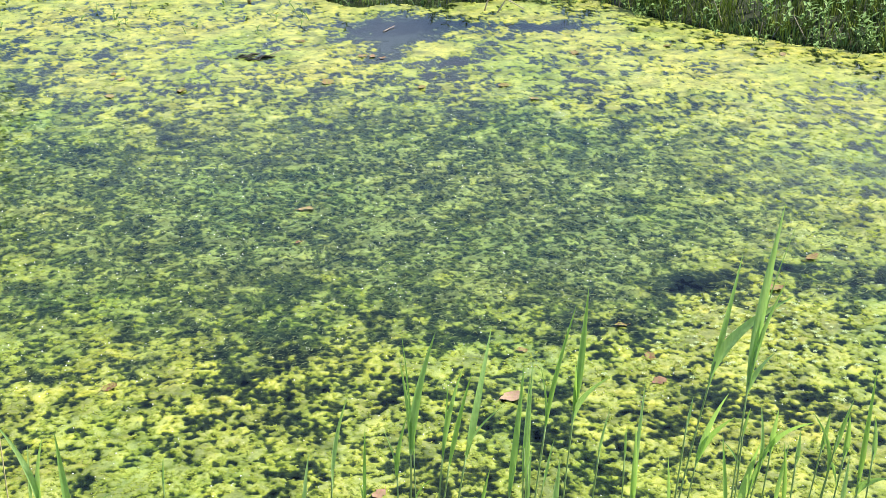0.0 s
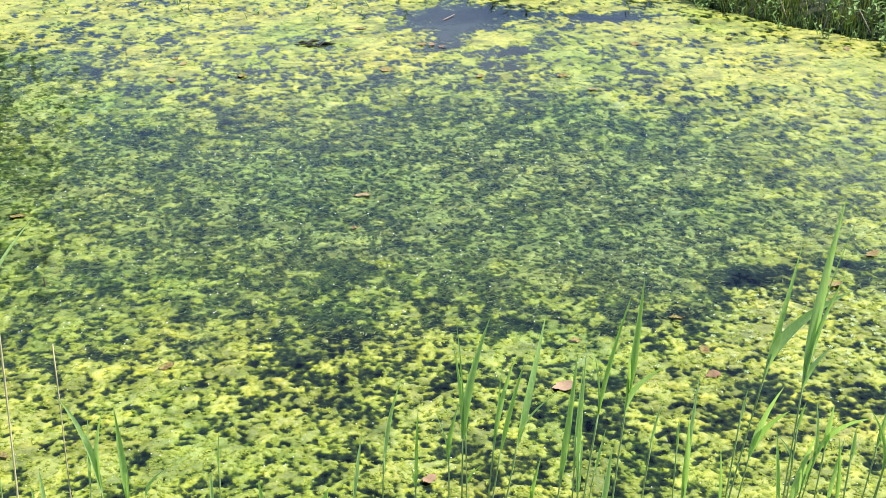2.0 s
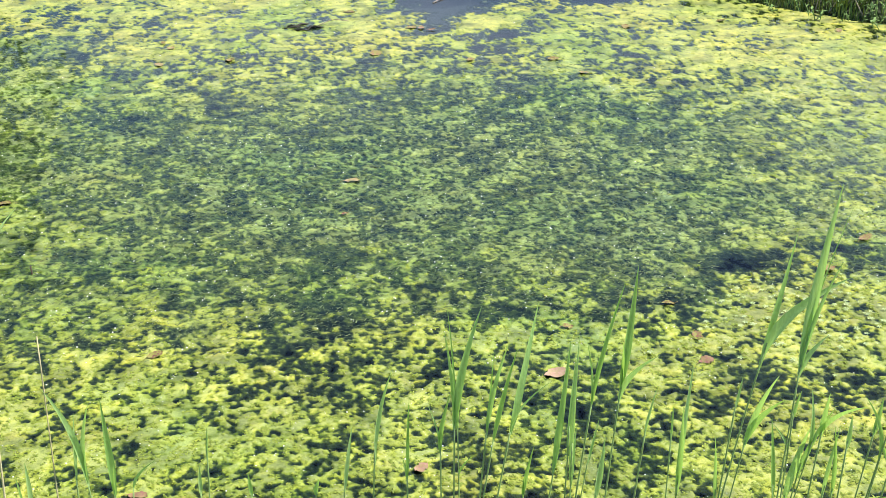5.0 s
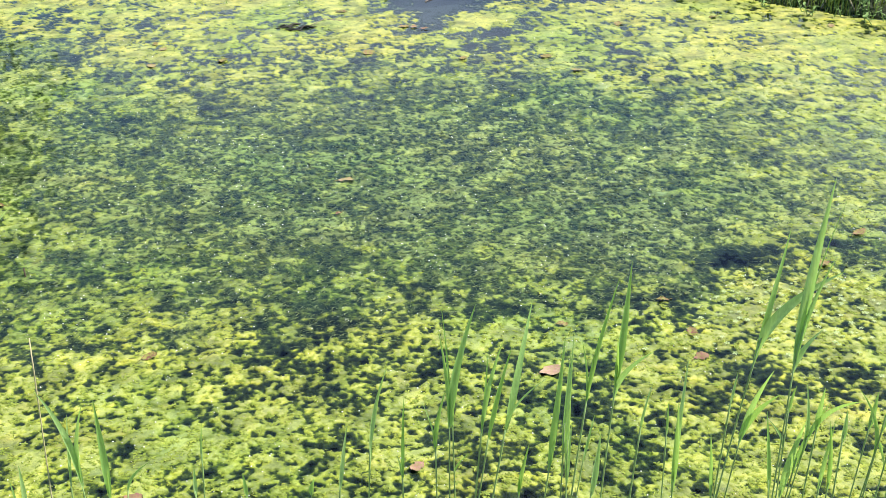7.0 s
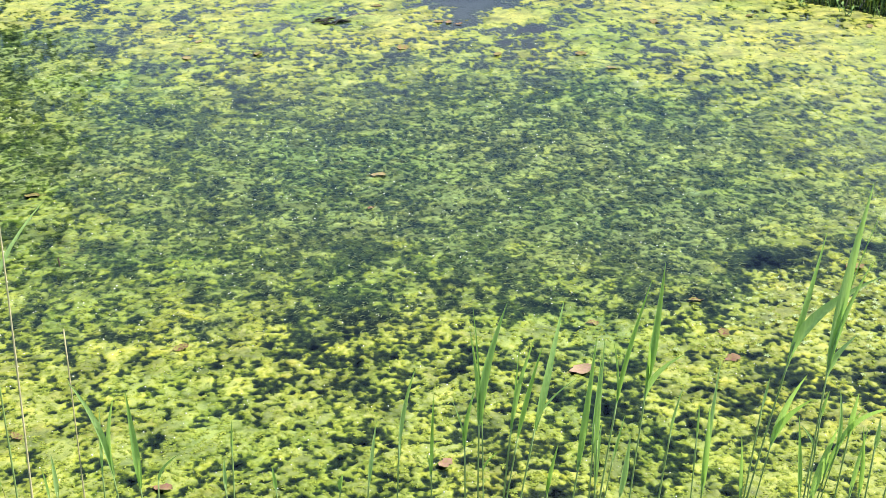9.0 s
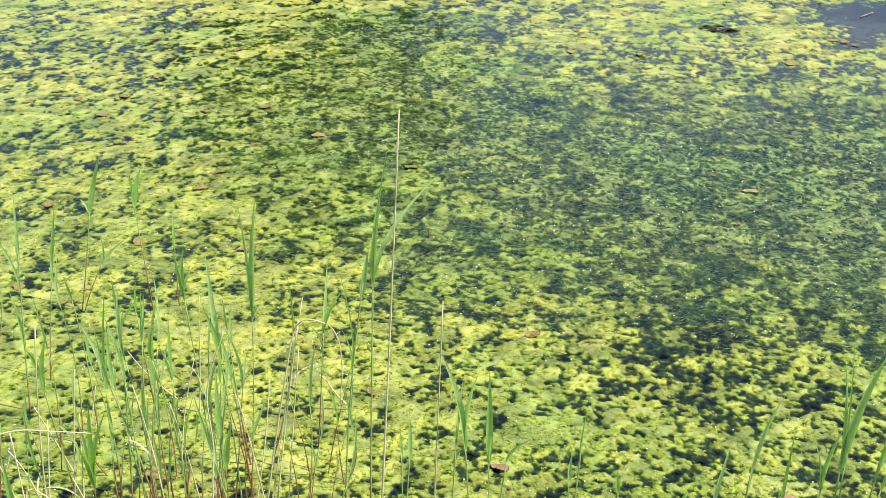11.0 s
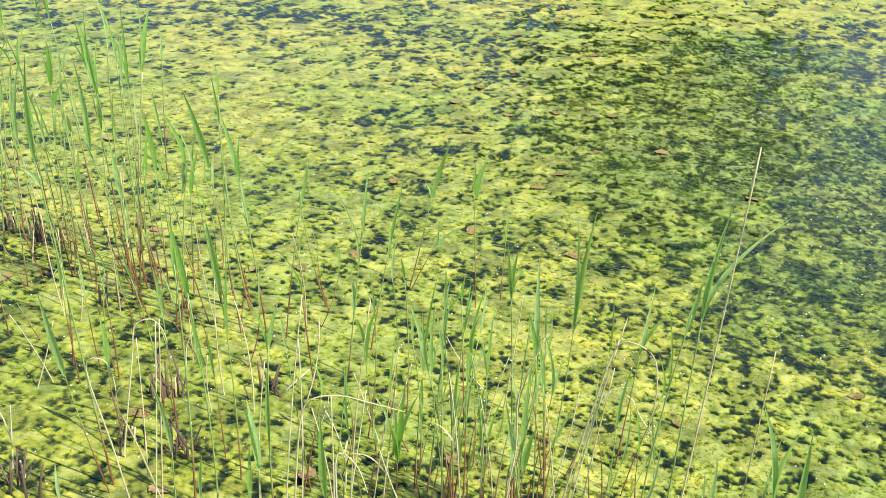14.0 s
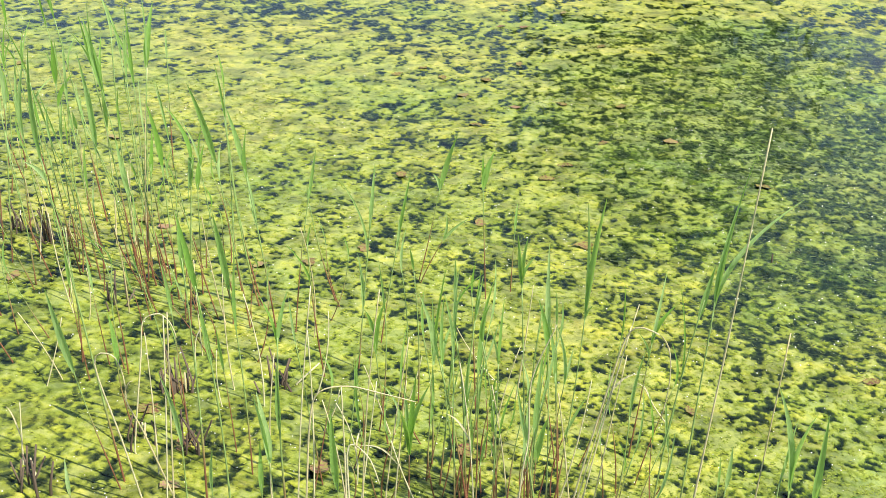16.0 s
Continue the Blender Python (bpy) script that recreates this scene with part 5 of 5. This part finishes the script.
def grass_clump(x, y, blades, height, spread, seed, kind="bank"):
    """Adds the blades of one tussock to the sward."""
    R = random.Random(seed)
    verts, faces = GRASS_PARTS[kind]
    for _ in range(blades):
        a, r = R.uniform(0, 6.283), spread * math.sqrt(R.random())
        bx, by = r * math.cos(a), r * math.sin(a)
        ln = height * R.uniform(0.45, 1.1)
        way = (bx * 0.9 + R.gauss(0, 0.18), by * 0.9 + R.gauss(0, 0.18), 1)
        v, f = blade((x + bx, y + by, ground_z(x + bx, y + by) - 0.02), way, (R.gauss(0, 1), -1, 0.2), ln, R.uniform(0.005, 0.010), R.uniform(0.1, 0.9), R.uniform(-1, 1), 5)
        b = len(verts)
        verts += v
        faces += [tuple(i + b for i in q) for q in f]


def herb(x, y, height, leaves, seed, size=0.05, label="leafy green herb on the far bank"):
    R = random.Random(seed)
    thing = new("herb")
    z = max(ground_z(x, y), -0.05)
    thing.location = (x, y, z)
    top = Vector((R.uniform(-0.06, 0.06), R.uniform(-0.06, 0.06), height))
    path = curve_points((0, 0, 0), top * 0.5 + Vector((0.01, 0, 0)), top, 6)
    v, f = tube(path, 0.004, 0.002, 5)
    mesh_object("stem", v, f, HERB, thing)
    for k in range(leaves):
        p = path[min(6, 1 + int(6 * (k + 1) / leaves))]
        a = k * 2.4 + R.uniform(-0.4, 0.4)
        v, f = blade(p, (math.cos(a), math.sin(a), R.uniform(0.2, 0.9)), (0, 0, 1), size * R.uniform(0.8, 1.5), size * R.uniform(0.35, 0.55), 0.5, 0.2, 4)
        mesh_object("leaf", v, f, HERB, thing)
    tagged(thing, label, "plant", "herbs on the far bank")


bank_rng = random.Random(9)
SHORE_X, SHORE_Y = (-2.3, -1, 0.2, 0.5, 0.8, 1.5, 2.35, 2.66, 3.2, 3.65, 4.5, 5.6), (10.1, 9.9, 9.5, 9.1, 8.9, 8.82, 8.6, 7.85, 7.12, 6.78, 6.4, 6.1)
for k in range(130):
    gx = 2.45 + 2.7 * bank_rng.random()
    back = bank_rng.random() ** 1.3
    gy = float(np.interp(gx, SHORE_X, SHORE_Y)) - 0.02 + 1.2 * back
    grass_clump(gx, gy, 44, (0.12 + 0.20 * back) * bank_rng.uniform(0.7, 1.2), 0.14, 100 + k)
for k in range(50):
    gx = 0.3 + 2.2 * bank_rng.random()
    gy = float(np.interp(gx, SHORE_X, SHORE_Y)) + 0.02 + 0.6 * bank_rng.random()
    grass_clump(gx, gy, 40, bank_rng.uniform(0.08, 0.2), 0.13, 200 + k)
for k in range(16):
    gx = -8 + 7.4 * bank_rng.random()
    gy = float(np.interp(gx, (-9, -2.3, -1), (10.6, 10.1, 9.9))) + 0.1 + 0.6 * bank_rng.random()
    grass_clump(gx, gy, 50, bank_rng.uniform(0.25, 0.4), 0.16, 300 + k)
for k in range(80):
    gx = 2.5 + 1.9 * bank_rng.random()
    gy = float(np.interp(gx, SHORE_X, SHORE_Y)) - 0.1 + 0.6 * bank_rng.random()
    herb(gx, gy, bank_rng.uniform(0.08, 0.24), bank_rng.choice((8, 10, 12)), 400 + k, bank_rng.uniform(0.03, 0.055))
for k in range(22):
    gx = 0.4 + 2.0 * bank_rng.random()
    gy = float(np.interp(gx, SHORE_X, SHORE_Y)) - 0.08 + 0.3 * bank_rng.random()
    herb(gx, gy, bank_rng.uniform(0.06, 0.2), bank_rng.choice((6, 8)), 450 + k, bank_rng.uniform(0.035, 0.065))
for k in range(40):
    gx = -2.2 + 2.6 * bank_rng.random()
    gy = float(np.interp(gx, SHORE_X, SHORE_Y)) - 1.5 * bank_rng.random() ** 1.3
    herb(gx, gy, bank_rng.uniform(0.05, 0.13), bank_rng.choice((4, 5, 6)), 500 + k, bank_rng.uniform(0.025, 0.045), "small light green sprig standing out of the shallow water")
for k in range(150):
    gx = 0.4 + 4.2 * bank_rng.random()
    gy = float(np.interp(gx, SHORE_X, SHORE_Y)) + 0.06 - 0.3 * bank_rng.random() ** 1.6
    grass_clump(gx, gy, 14, bank_rng.uniform(0.04, 0.11), 0.10, 600 + k, "shore")
for k in range(46):
    gx = 1.9 + 2.0 * bank_rng.random()
    gy = float(np.interp(gx, SHORE_X, SHORE_Y)) - 0.04 - 0.4 * bank_rng.random() ** 1.8
    herb(gx, gy, bank_rng.uniform(0.07, 0.14), bank_rng.choice((4, 5, 6)), 560 + k, bank_rng.uniform(0.02, 0.04), "small light green sprig standing out of the shallow water")
for k in range(12):
    gx = 0.5 + 3.4 * bank_rng.random()
    gy = float(np.interp(gx, SHORE_X, SHORE_Y)) + 0.02
    a = bank_rng.uniform(-0.9, 0.9)
    ln = bank_rng.uniform(0.08, 0.22)
    twig([(gx, gy, ground_z(gx, gy)), (gx + ln * math.sin(a), gy - 0.03, ground_z(gx, gy) + ln * math.cos(a))], 0.004, 0.0025, "pale dry stalk among the grass on the far bank")


tagged(mesh_object("bank_grass", *GRASS_PARTS["bank"], GRASS), "long green grass growing thickly on the far bank", "grass", kind="stuff")
tagged(mesh_object("shore_grass", *GRASS_PARTS["shore"], HERB), "low green sprawling grass in the shallows by the far bank", "grass", kind="stuff")


# ---- a tree on the far bank, seen mirrored in the pond ----
def tree(x, y, height, radius, seed):
    R = random.Random(seed)
    thing = new("tree")
    thing.location = (x, y, ground_z(x, y) - 0.1)
    top = Vector((0.2, 0.1, height * 0.8))
    path = curve_points((0, 0, 0), (0.05, -0.08, height * 0.4), top, 10)
    v, f = tube(path, 0.17, 0.04, 10)
    for k in range(14):
        p = path[3 + k % 7]
        a = k * 2.4
        end = p + Vector((math.cos(a) * radius * 0.7, math.sin(a) * radius * 0.7, height * R.uniform(0.06, 0.2)))
        lv, lf = tube(curve_points(p, (p + end) / 2 + Vector((0, 0, 0.12)), end, 6), 0.05, 0.012, 6)
        b = len(v)
        v += lv
        f += [tuple(i + b for i in q) for q in lf]
    mesh_object("trunk", v, f, BARK, thing)
    rs = np.random.RandomState(seed)
    k = 9000
    d = rs.randn(k, 3)
    d /= np.linalg.norm(d, axis=1)[:, None]
    lob = 0.75 + 0.55 * gnoise(d[:, 0] * 2.2 + 5 + d[:, 2], d[:, 1] * 2.2 + d[:, 2] * 2, 61)
    c = d * (rs.rand(k) ** 0.45 * lob)[:, None] * np.array([radius, radius, height * 0.5]) + np.array([0.1, 0, height * 0.52])
    u, w = rs.randn(k, 3), rs.randn(k, 3)
    u /= np.linalg.norm(u, axis=1)[:, None]
    w -= u * (u * w).sum(1)[:, None]
    w /= np.linalg.norm(w, axis=1)[:, None]
    sz = (0.05 + 0.05 * rs.rand(k))[:, None]
    V = np.stack([c - u * sz, c + w * sz * 0.5, c + u * sz, c - w * sz * 0.5], 1).reshape(-1, 3)
    crown = array_object("crown", V, np.arange(k * 4).reshape(-1, 4), HERB)
    crown.parent = thing
    tagged(thing, "broad green leafy tree on the far bank, mirrored in the pond", "tree")


tree(-5.0, 13.2, 5.0, 2.6, 31)
